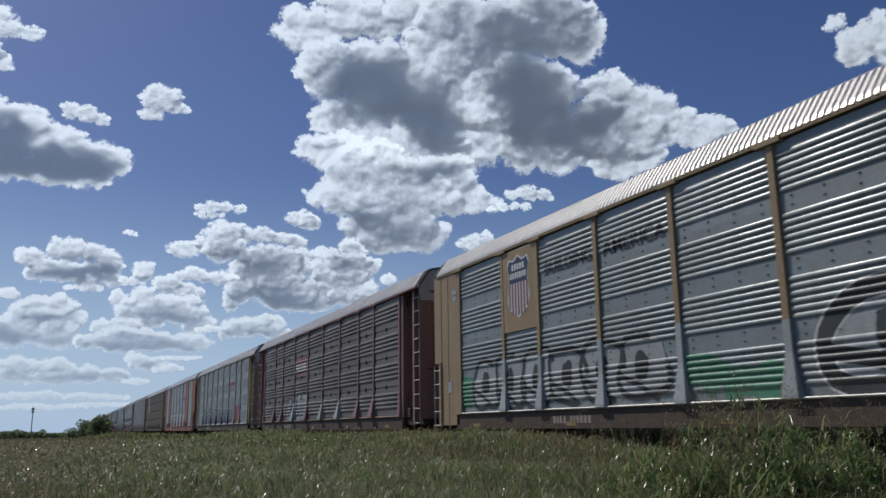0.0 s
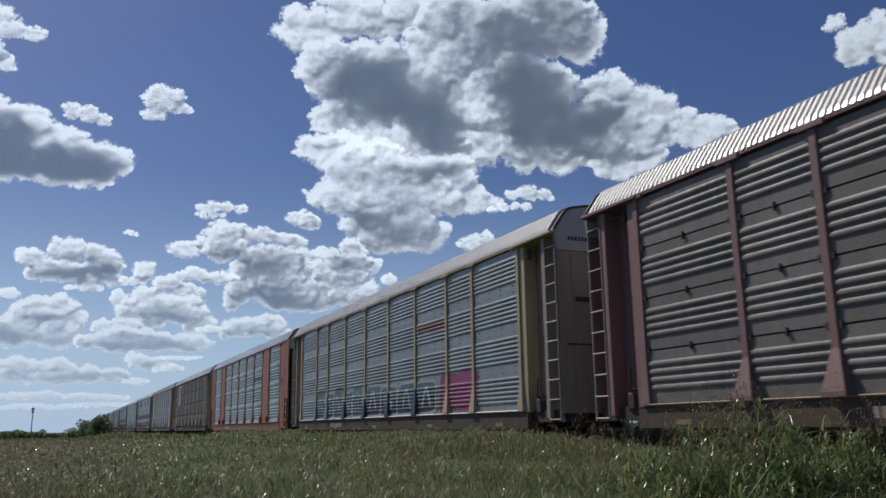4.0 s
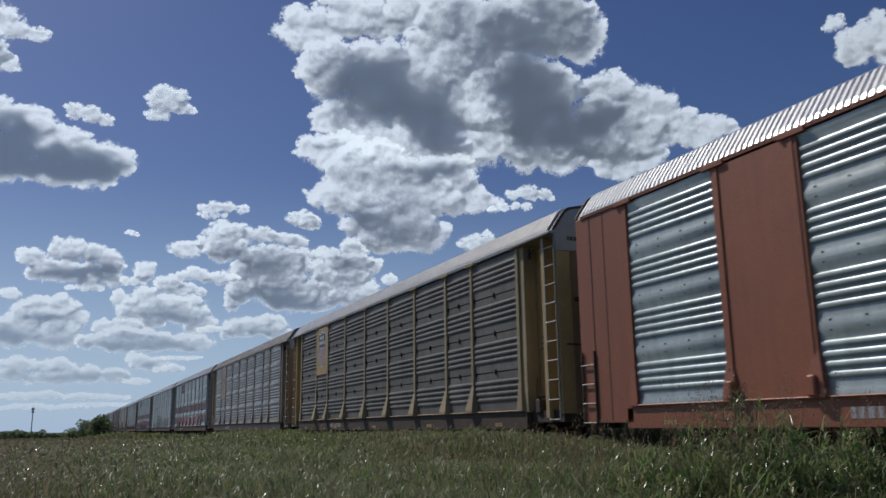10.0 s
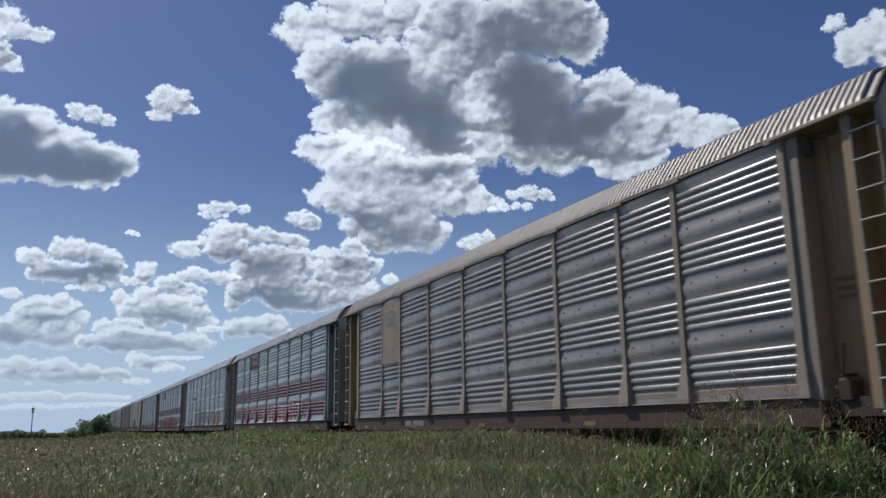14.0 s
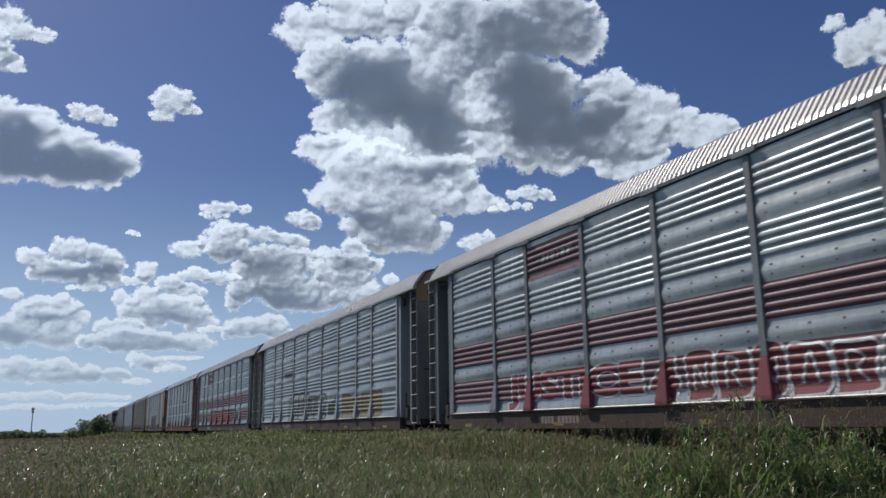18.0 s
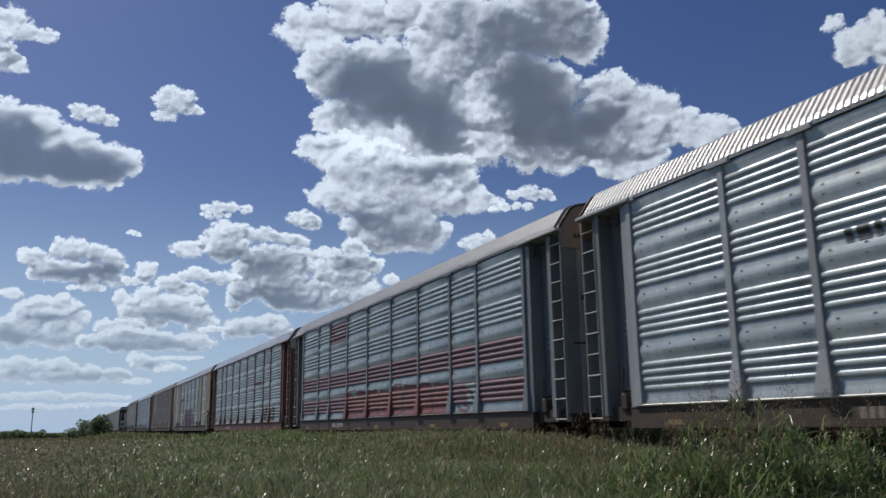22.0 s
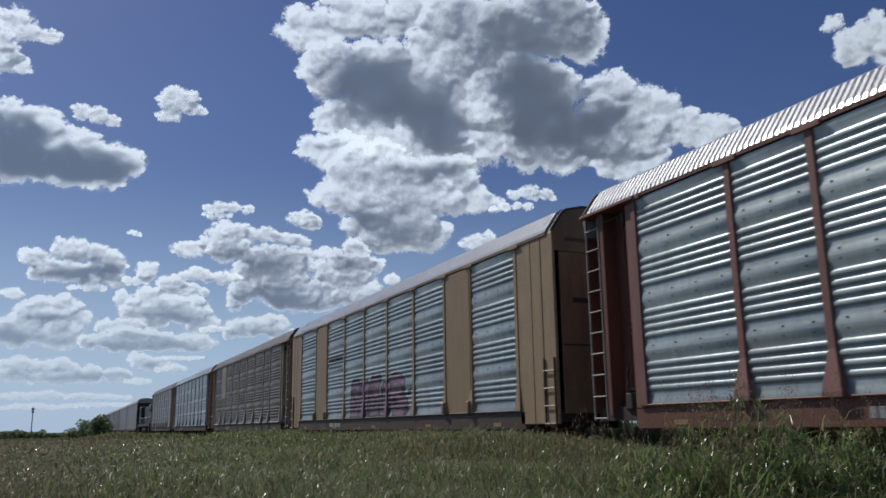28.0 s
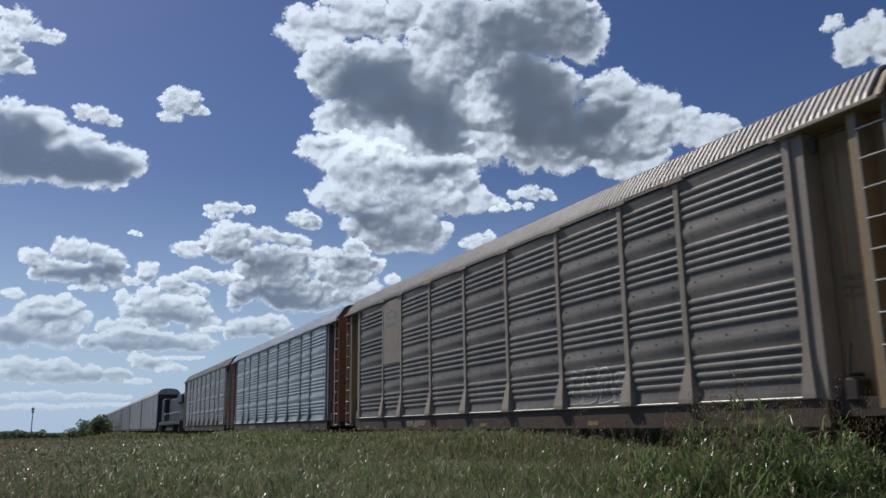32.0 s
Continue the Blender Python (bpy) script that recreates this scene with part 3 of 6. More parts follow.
def slab_tag(car, seed, s0, s1, z0, z1, count, low, high, line, rim=0.06, split=0.55, inner=0.5, lean=0.1, skip=()):
    """A tag of broad slab letters, two-coloured, edged and scored with a sprayed line; it cannot be read."""
    rng = random.Random(seed)
    step = (s1 - s0) / count
    for i in range(count):
        if i in skip:
            continue
        a, b = s0 + i * step + 0.03, s0 + (i + 1) * step - 0.01
        top = z1 + rng.uniform(-0.16, 0.1)
        raw = [(a + rng.uniform(-0.08, 0.08), z0), (a + lean * 0.4 + rng.uniform(-0.06, 0.06), z0 + 0.5 * (top - z0)), (a + lean + rng.uniform(-0.12, 0.12), top),
               ((a + b) / 2 + lean, top + rng.uniform(-0.14, 0.12)), (b + lean + rng.uniform(-0.1, 0.1), top + rng.uniform(-0.12, 0.06)),
               (b + rng.uniform(-0.14, 0.04), z0 + rng.uniform(0.4, 0.6) * (top - z0)), (b + rng.uniform(-0.06, 0.1), z0 + rng.uniform(0.0, 0.08)), ((a + b) / 2, z0)]
        poly = rounded([(14.2 - p, q) for p, q in raw + raw[:1]])[:-1]
        zs = z0 + split * (top - z0) + rng.uniform(-0.08, 0.08)
        off = 0.006 + 0.003 * (i % 2)
        for piece, material in ((cut(poly, zs, False), low), (cut(poly, zs, True), high)):
            if len(piece) > 2:
                paint("graffiti", [piece], material, car, off, "broad spray-painted slab letter")
        paint("graffiti_outline", stroke(poly + poly[:1], rim), line, car, off + 0.006)
        if rng.random() < inner * 2:
            path = rounded(rng.choice(PATHS))
            m = 0.24 * (b - a)
            pts = [(14.2 - (a + m + u * (b - a - 2 * m)), z0 + 0.22 * (top - z0) + v * 0.56 * (top - z0)) for u, v in path]
            paint("graffiti_outline", stroke(pts, rim * rng.uniform(0.8, 1.3)), line, car, off + 0.008)


def loop_tag(car, seed, s0, s1, z0, z1, count, line, fill=None, glint=None, w=0.2):
    """A tag of heavy dark loops, with darker hearts and a pale edge; it cannot be read."""
    rng = random.Random(seed)
    step = (s1 - s0) / count
    for i in range(count):
        a, b = s0 + i * step, s0 + (i + 1.12) * step
        o = [(14.2 - y, z) for y, z in blob(rng, a, b, z0 + rng.uniform(0, 0.12), z1 - rng.uniform(0, 0.18), 0.07, 26, rng.choice((2, 3)))]
        off = 0.006 + 0.004 * (i % 2)
        if fill:
            paint("graffiti", [o], fill, car, off, "pale sprayed filling of a loop letter")
        if glint:
            paint("graffiti_highlight", stroke(o + o[:1], w + 0.09), glint, car, off + 0.003)
        first = rng.randrange(6)
        paint("graffiti_outline", stroke((o + o)[first:first + 22], w), line, car, off + 0.006)
        m = (a + b) / 2
        hole = [(14.2 - y, z) for y, z in blob(rng, m - 0.17 * step, m + 0.14 * step, z0 + 0.32 * (z1 - z0), z0 + 0.74 * (z1 - z0), 0.1, 14)]
        paint("graffiti", [hole], line, car, off + 0.008, "dark sprayed heart of a loop letter")
        tail = [(14.2 - (m + 0.3 * step), z0 + 0.06), (14.2 - (m - 0.05 * step), z0 + 0.25 * (z1 - z0)), (14.2 - (a - 0.02), z0 + 0.42 * (z1 - z0))]
        paint("graffiti_outline", stroke(rounded(tail), w * 0.8), line, car, off + 0.008)


def mist(car, seed, s0, s1, z0, z1, n, material, size=0.5):
    """Loose clouds of sprayed paint."""
    rng = random.Random(seed)
    for i in range(n):
        a, z = rng.uniform(s0, s1), rng.uniform(z0, z1)
        k = size * rng.uniform(0.5, 1.2)
        paint("spray_mist", [[(14.2 - y, q) for y, q in blob(rng, a - k * 0.6, a + k * 0.6, max(Z0, z - k * 0.4), z + k * 0.4, 0.2, 18)]], material, car, 0.0035 + 0.0004 * i)


def post_coat(car, s, z1, material, flare):
    """Sprayed paint that runs on over the foot of a side post."""
    bm = bmesh.new()
    w, d = 0.09, 0.064
    secs = [(z1, w, d)] if z1 > Z0 + 0.8 else []
    secs += [(Z0 + 0.75, w, d), (Z0 + 0.06, 0.125 + flare * 0.12, d + flare * 0.16), (Z0 - 0.015, 0.125 + flare * 0.12, d + flare * 0.16)]
    rings = [[bm.verts.new(c) for c in ((0.02, -hw, z), (-dep, -hw + 0.01, z), (-dep, hw - 0.01, z), (0.02, hw, z))] for z, hw, dep in secs]
    for a, b in zip(rings, rings[1:]):
        for i in range(3):
            bm.faces.new((a[i], a[i + 1], b[i + 1], b[i]))
    ob = part("post_paint", bm, material, car)
    ob.location = (-SIDE - 0.003, 14.2 - s, 0)


def coats(car, s0, s1, z1, material, flare, seed=1):
    rng = random.Random(seed)
    for p in POSTS:
        if s0 < 14.2 - p < s1 and abs(p) < 11:
            post_coat(car, 14.2 - p, z1 + rng.uniform(-0.2, 0.15), material, flare)


def bars(car, name, s0, s1, z0, z1, material, seed=1, x_off=0.014, rows=1, slope=0.0):
    """Illegible writing as plain bars."""
    rng = random.Random(seed)
    out = []
    h = (z1 - z0) / rows
    for r in range(rows):
        s = s0
        while s < s1 - 0.05:
            w = min(rng.uniform(0.16, 0.3), s1 - s)
            out.append(rect(14.2 - s - w + 0.05, 14.2 - s, z0 + r * h + slope * (s - s0), z0 + (r + 0.8) * h + slope * (s - s0)))
            s += w + 0.03
    paint(name, out, material, car, x_off)


def words(car, text, s0, s1, z0, z1, material, fat=0.004, x_off=0.012):
    """Readable lettering laid on the corrugation."""
    cu = bpy.data.curves.new("lettering", "FONT")
    cu.body = text
    cu.offset = fat
    ob = bpy.data.objects.new("lettering_tmp", cu)
    scene.collection.objects.link(ob)
    me = bpy.data.meshes.new_from_object(ob.evaluated_get(bpy.context.evaluated_depsgraph_get()))
    bpy.data.objects.remove(ob)
    xs = [v.co.x for v in me.vertices]
    zs = [v.co.y for v in me.vertices]
    x0, x1, y0, y1 = min(xs), max(xs), min(zs), max(zs)
    bm = bmesh.new()
    bm.from_mesh(me)
    for v in bm.verts:
        v.co = Vector((0, 14.2 - (s0 + (v.co.x - x0) / (x1 - x0) * (s1 - s0)), z0 + (v.co.y - y0) / (y1 - y0) * (z1 - z0)))
    bpy.data.meshes.remove(me)
    conform(bm, x_off)
    out = bpy.data.meshes.new("lettering")
    bm.to_mesh(out)
    bm.free()
    out.materials.append(material)
    place("lettering", out, car)


def shield(car, sc, zc, w, h, faded=False):
    """A shield emblem: dark head with two bars, striped foot, pale border."""
    def outline(k):
        pts = [(0.0, 0.52), (0.2, 0.44), (0.42, 0.47), (0.5, 0.36), (0.42, 0.2), (0.44, 0.0), (0.5, -0.2), (0.42, -0.36), (0.2, -0.44), (0.0, -0.52)]
        pts = pts + [(-a, b) for a, b in pts[-2:0:-1]]
        return [(14.2 - sc + a * w * k, zc + b * h * k) for a, b in pts]
    navy, red, white = (GREY, DUSTY_TAN, CREAM) if faded else (NAVY, RED, WHITE)
    flat = -SIDE - 0.05

    def flat_part(name, polys, material, off):
        bm = bmesh.new()
        for p in polys:
            bm.faces.new([bm.verts.new((flat - off, y, z)) for y, z in p])
        me = bpy.data.meshes.new(name)
        bm.to_mesh(me)
        bm.free()
        me.materials.append(material)
        return place(name, me, car)
    flat_part("emblem_border", [outline(1.0)], white, 0.004)
    inner = outline(0.93)
    split = zc + 0.06 * h

    def clip(poly, test_z, upper):
        out = []
        for (a, b), (c, d) in zip(poly, poly[1:] + poly[:1]):
            ina, inb = (b >= test_z) == upper, (d >= test_z) == upper
            if ina:
                out.append((a, b))
            if ina != inb:
                t = (test_z - b) / (d - b)
                out.append((a + (c - a) * t, test_z))
        return out
    flat_part("emblem_head", [clip(inner, split, True)], navy, 0.008)
    stripes = []
    n = 13
    for i in range(0, n, 2):
        ya, yb = 14.2 - sc - 0.42 * w + 0.84 * w * i / n, 14.2 - sc - 0.42 * w + 0.84 * w * (i + 1) / n
        mid = abs((ya + yb) / 2 - (14.2 - sc)) / w
        stripes.append(rect(ya, yb, zc - h * (0.47 - 0.35 * mid * mid - (0.06 if mid > 0.3 else 0.0)), split))
    flat_part("emblem_stripes", stripes, red, 0.008)
    rng = random.Random(3)
    letters = []
    for zz, cnt, half in ((zc + 0.27 * h, 5, 0.29), (zc + 0.13 * h, 7, 0.36)):
        for i in range(cnt):
            y = 14.2 - sc - half * w + 2 * half * w * (i + 0.15) / cnt
            letters.append(rect(y, y + 2 * half * w / cnt * 0.62, zz, zz + 0.1 * h))
    flat_part("emblem_bars", letters, white, 0.012)


def rack_car(k, shift, label, sheets, posts, ends, sill, roof, end_style="ladder", solid=(), solid_mat=None, seams=False, flare=1.0, head=None, skirt=None, dots=True, hood=None, end_paint=None, ridges=FOUR, group="cars of the freight train"):
    """A covered motor-car carrier: k counts from car 0; the origin lies on the rail at its middle."""
    global PROFILE
    PROFILE = FOUR_FLAT if seams else ridges
    y = GAP0 + PITCH_LEN * (k - 0.5) - shift
    car = empty("autorack_car", pose(TRACK_X, y, RAIL_Z), label, "rail car", group)
    CARS.append((car, y))
    # frame and sills
    bm = bmesh.new()
    for sx in (-1, 1):
        prism(bm, [(sx * 1.5, 0.42), (sx * 1.56, 0.44), (sx * 1.56, 0.84), (sx * 1.57, 0.86), (sx * 1.57, 0.88), (sx * 1.42, 0.88), (sx * 1.42, 0.42)], -12.0, 12.0)
    part("side_sill", bm, sill, car)
    # on brown sills the flange's sunlit edge is painted as a paler colour
    bm = bmesh.new()
    box(bm, -1.62, -1.5, -11.8, 11.8, 0.885, 0.93, 0.018)
    part("sill_flange", bm, (OCHRE_RUST_SHADING if seams else RUNG) if sill is SILL else sill, car)
    bm = bmesh.new()
    box(bm, -1.4, 1.4, -END + 0.1, END - 0.1, 0.6, 0.9)
    box(bm, -0.35, 0.35, -END + 0.4, END - 0.4, 0.45, 0.62)
    part("underframe", bm, DARK, car)
    running_gear(car)
    # sheets
    gap = 0.018 if seams else 0.0
    cols = list(zip(POSTS, POSTS[1:]))
    for c, (a, b) in enumerate(cols):
        # column 0 lies at the far end
        col = 8 - c
        if col in solid:
            bm = bmesh.new()
            box(bm, -SIDE - 0.05, -SIDE + 0.05, a + 0.02, b - 0.02, Z0, Z1, 0.01)
            for ee in (a + 0.05, b - 0.05):
                box(bm, -SIDE - 0.075, -SIDE - 0.045, ee - 0.05, ee + 0.05, Z0, Z1)
                box(bm, -SIDE - 0.2, -SIDE - 0.05, ee - 0.09, ee + 0.09, Z0, Z0 + 0.35, 0.03)
            part("plate", bm, solid_mat, car, "plain painted steel plate")
            continue
        for r in range(ROWS):
            place("sheet", sheet_mesh(b - a - 0.03, sheets, gap), car, "", Matrix.Translation((-SIDE, (a + b) / 2, Z0 + r * UNIT)))
    if posts.name + str(flare) not in POST_MESH:
        POST_MESH[posts.name + str(flare)] = post_mesh(posts, flare)
    if posts.name + "end" not in POST_MESH:
        POST_MESH[posts.name + "end"] = post_mesh(posts, 0.25)
    for p in POSTS:
        place("post", POST_MESH[posts.name + ("end" if abs(p) > 11 else str(flare))], car, "", Matrix.Translation((-SIDE, p, 0)))
    # rivet rows and latches on the flat bands
    bm = bmesh.new()
    for c, (a, b) in enumerate(cols):
        if 8 - c in solid:
            continue
        for r in range(1, ROWS):
            zc = Z0 + r * UNIT
            if seams:
                ym = (a + b) / 2
                place("latch", LATCH, car, "", Matrix.Translation((-SIDE, ym, zc)))
                for ee in (a + 0.13, b - 0.13):
                    box(bm, -SIDE - 0.04, -SIDE + 0.01, ee - 0.03, ee + 0.03, zc - 0.06, zc + 0.06)
            elif dots:
                nn = max(2, int((b - a) / 0.62))
                for i in range(nn):
                    yy = a + (b - a) * (i + 0.5) / nn
                    for dz in (-0.07, 0.1):
                        box(bm, -SIDE - 0.014 - PROFILE[0][1] * 0.6, -SIDE + 0.01, yy - 0.016, yy + 0.016, zc + dz - 0.015, zc + dz + 0.015)
    if len(bm.verts):
        tagged(part("riveting", bm, DARK, car), kind="stuff")
    else:
        bm.free()
    if skirt:
        for c, (a, b) in enumerate(cols):
            if 8 - c not in solid:
                bm = bmesh.new()
                box(bm, -SIDE - 0.025, -SIDE + 0.0, a + 0.1, b - 0.1, Z0, Z0 + 0.22, 0.008)
                part("skirt", bm, skirt, car)
    # liner behind the sheets, far wall, top rail
    bm = bmesh.new()
    box(bm, -SIDE + 0.032, -SIDE + 0.08, -11.75, 11.75, Z0 - 0.02, Z1 + 0.06)
    part("liner", bm, DARK, car)
    bm = bmesh.new()
    box(bm, SIDE - 0.06, SIDE, -END + 0.1, END - 0.1, Z0, Z1 + 0.06)
    for p in POSTS:
        box(bm, SIDE, SIDE + 0.08, p - 0.08, p + 0.08, Z0, Z1 + 0.06)
    part("far_wall", bm, sheets, car)
    bm = bmesh.new()
    for sx in (-1, 1):
        box(bm, sx * (SIDE + 0.02) - 0.05, sx * (SIDE + 0.02) + 0.05, -END + 0.25, END - 0.25, Z1 + 0.03, Z1 + 0.13, 0.01)
    part("eave_rail", bm, head or posts, car)
    if roof.name not in ROOFS:
        ROOFS[roof.name] = roof_mesh(roof)
    place("roof", ROOFS[roof.name], car)
    # ends: a flat door wall under a rounded cap
    # rusty ochre doors: the shade between cars is put into the colour
    door = end_paint or (ends if end_style == "ladder" else solid_mat)
    cap = hood or door
    bay = -SIDE + 0.38
    for sy in (-1, 1):
        bm = bmesh.new()
        prism(bm, arch(0.012, 0.03), *sorted((sy * (END - 0.35), sy * (END - 0.02))))
        part("end_hood", bm, hood or (ends if end_style == "ladder" else solid_mat), car)
        bm = bmesh.new()
        prism(bm, arch(-0.004, -0.016), *sorted((sy * (END - 0.07), sy * (END - 0.01))))
        part("roof_rim", bm, SILL, car, "dark rim at the end of the roof")
        bm = bmesh.new()
        box(bm, -SIDE + (0.44 if end_style == "ladder" else 0.17), SIDE - 0.03, *sorted((sy * (END - 0.08), sy * END)), 0.8, 4.94, 0.015)
        wall = part("end_door", bm, door, car, "flat painted end door in the shade of the next car")
        bm = bmesh.new()
        prism(bm, [(-SIDE + 0.03, 4.95)] + [(x * 0.98, z - 0.06) for x, z in arch()] + [(SIDE - 0.03, 4.95)], *sorted((sy * (END - 0.08), sy * (END + 0.01))))
        part("end_cap", bm, cap, car, "rounded end cap over the door")
        out = sy * (END + 0.004)
        bm = bmesh.new()
        box(bm, -1.0, 1.0, *sorted((out, out + sy * 0.012)), 3.62, 3.74)
        box(bm, -1.3, 1.3, *sorted((out, out + sy * 0.02)), 2.5, 2.54)
        box(bm, -0.02, 0.02, *sorted((out, out + sy * 0.015)), 0.9, 4.9)
        part("vent_slot", bm, DARK, wall)
        rng = random.Random(k * 5 + sy)
        bm = bmesh.new()
        xx = -1.15
        while xx < -0.45:
            w = rng.uniform(0.05, 0.09)
            box(bm, xx, xx + w, *sorted((sy * (END + 0.011), sy * (END + 0.014))), 5.22, 5.33)
            xx += w + 0.03
        part("end_marking", bm, BLACK, car, "small dark bars of worn stencilling")
        ya, yb = sorted((sy * 11.78, sy * END))
        if end_style == "ladder":
            # broad corner band, recessed bay, stile and ladder
            bm = bmesh.new()
            box(bm, -SIDE - 0.01, bay, *sorted((sy * 11.78, sy * 12.04)), 0.86, Z1 + 0.05, 0.012)
            part("corner_band", bm, posts, car)
            bm = bmesh.new()
            y0, y1 = sorted((sy * 12.04, sy * 12.92))
            prof = [(bay, y0)]
            for f in (0.35, 0.68):
                yy = y0 + (y1 - y0) * f
                prof += [(bay, yy - 0.04), (bay - 0.035, yy - 0.025), (bay - 0.035, yy + 0.025), (bay, yy + 0.04)]
            prof += [(bay, y1), (bay + 0.06, y1), (bay + 0.06, y0)]
            lo, hi = [bm.verts.new((a, b, 0.86)) for a, b in prof], [bm.verts.new((a, b, Z1 + 0.05)) for a, b in prof]
            bm.faces.new(lo)
            bm.faces.new(hi[::-1])
            for i in range(len(prof)):
                bm.faces.new((lo[i], hi[i], hi[(i + 1) % len(prof)], lo[(i + 1) % len(prof)]))
            part("end_bay", bm, ends, car)
            bm = bmesh.new()
            box(bm, -SIDE + 0.0, bay + 0.06, *sorted((sy * 12.92, sy * 13.1)), 0.7, Z1 + 0.03, 0.012)
            part("stile", bm, ends, car)
            bm = bmesh.new()
            box(bm, bay, bay + 0.06, *sorted((sy * 13.1, sy * (END - 0.08))), 0.8, Z1 + 0.03)
            part("ladder_recess", bm, ends, car)
            bm = bmesh.new()
            box(bm, -SIDE + 0.03, bay + 0.055, *sorted((sy * (END - 0.075), sy * (END - 0.005))), 0.8, 4.94, 0.01)
            part("ladder_corner", bm, ends, car)
            ladder(car, sy * 13.36, -SIDE - 0.0, 0.6, Z1 - 0.05, 0.49, RUNG_RAIL)
            bm = bmesh.new()
            box(bm, -SIDE - 0.16, -SIDE + 0.36, *sorted((sy * 11.55, sy * (END - 0.02))), Z1 + 0.0, Z1 + 0.075, 0.012)
            part("ladder_canopy", bm, RUNG if posts is GREY else (head or posts), car)
            bm = bmesh.new()
            box(bm, -SIDE + 0.02, -SIDE + 0.1, *sorted((sy * 12.16, sy * 12.28)), Z1 - 0.42, Z1 - 0.12, 0.015)
            rod(bm, (-SIDE + 0.06, sy * 12.24, Z1 - 0.2), (-SIDE + 0.06, sy * 12.9, Z1 - 0.2), 0.02)
            part("lock_bar", bm, DARK, car)
            bm = bmesh.new()
            yb2 = sy * 12.4
            rod(bm, (-SIDE + 0.05, yb2, 1.25), (-SIDE + 0.36, yb2, 1.25), 0.03)
            rod(bm, (-SIDE + 0.05, yb2, 1.25), (-SIDE + 0.02, yb2 - 0.1, 1.75), 0.022)
            box(bm, -SIDE + 0.06, bay - 0.03, yb2 - 0.14, yb2 + 0.14, 0.82, 1.2, 0.04)
            part("hand_brake", bm, DARK, car)
            bm = bmesh.new()
            for f in (0.0, 0.14, 0.3):
                box(bm, bay - 0.04, bay - 0.036, yb2 - 0.2, yb2 + 0.16, 2.5 + f, 2.56 + f)
            part("stencil", bm, SILVER if ends is GREY else OCHRE_RUST_SHADING, car, "small worn stencil marks in the end bay")
        else:
            # smooth end plate with seams; on the oldest car the corner is cut out for the steps
            yc = sy * 13.1
            foot = 2.55 if not solid else 0.55
            bm = bmesh.new()
            box(bm, -SIDE - 0.04, -SIDE + 0.04, *sorted((sy * 11.78, yc)), 0.55, Z1 + 0.06, 0.015)
            box(bm, -SIDE - 0.04, -SIDE + 0.04, *sorted((yc, sy * END)), foot, Z1 + 0.06, 0.015)
            part("end_plate", bm, solid_mat, car, "plain painted end plate with a seam")
            for ym in (sy * 12.55, yc - sy * 0.02):
                bm = bmesh.new()
                box(bm, -SIDE - 0.047, -SIDE - 0.03, ym - 0.012, ym + 0.012, 0.6, Z1)
                part("plate_seam", bm, SILL, car)
            if not solid:
                bm = bmesh.new()
                box(bm, -SIDE + 0.1, -SIDE + 0.16, *sorted((yc, sy * END)), 0.55, 2.6)
                part("step_recess", bm, solid_mat, car)
            ladder(car, sy * 13.36, -SIDE - 0.07, 0.5, 2.5 if not solid else 2.2, 0.44, SILL if solid else RUNG_RAIL)
    # reporting marks as bars, and worn reflectors along the sill
    rng = random.Random(90 + k)
    bm = bmesh.new()
    yy = 14.2 - 7.9
    for n, gap_after in ((4, 0.16), (6, 0.0)):
        for i in range(n):
            w = rng.uniform(0.09, 0.13)
            box(bm, -1.566, -1.562, yy - w, yy, 0.56, 0.74)
            yy -= w + 0.045
        yy -= gap_after
    tagged(part("number_bars", bm, DUSTY_TAN if sill is SILL else GREY_LT, car, "worn pale reporting marks as plain bars"), kind="stuff")
    for p in (10.6, 5.5, 0.2, -5.4, -10.4):
        bm = bmesh.new()
        box(bm, -1.567, -1.56, p - 0.22, p + 0.22, 0.5, 0.6)
        part("reflector", bm, OCHRE, car, "faded yellow reflector strip")
    return car


CARS = []


def placard(car, s, z, w, h, material, x=-SIDE - 0.045, name="placard"):
    """A small plate or sticker on a flat part of the side."""
    bm = bmesh.new()
    box(bm, x - 0.006, x, 14.2 - s - w / 2, 14.2 - s + w / 2, z - h / 2, z + h / 2)
    part(name, bm, material, car)


def emblem_plate(car, material, faded=False, z0=3.06, z1=5.34):
    bm = bmesh.new()
    box(bm, -SIDE - 0.05, -SIDE - 0.0, 14.2 - 7.27, 14.2 - 5.48, z0, z1, 0.008)
    part("emblem_plate", bm, material, car)
    shield(car, 6.37, (z0 + z1) / 2 + 0.1, 1.25, 1.72, faded)


def across(car, name, z0, z1, material, x_off=0.005, cols=range(9)):
    """A painted band over the sheets, broken at the posts."""
    edges = [14.2 - p for p in POSTS[::-1]]
    for c in cols:
        paint(name, [rect(14.2 - edges[c + 1] + 0.1, 14.2 - edges[c] - 0.1, z0, z1)], material, car, x_off)


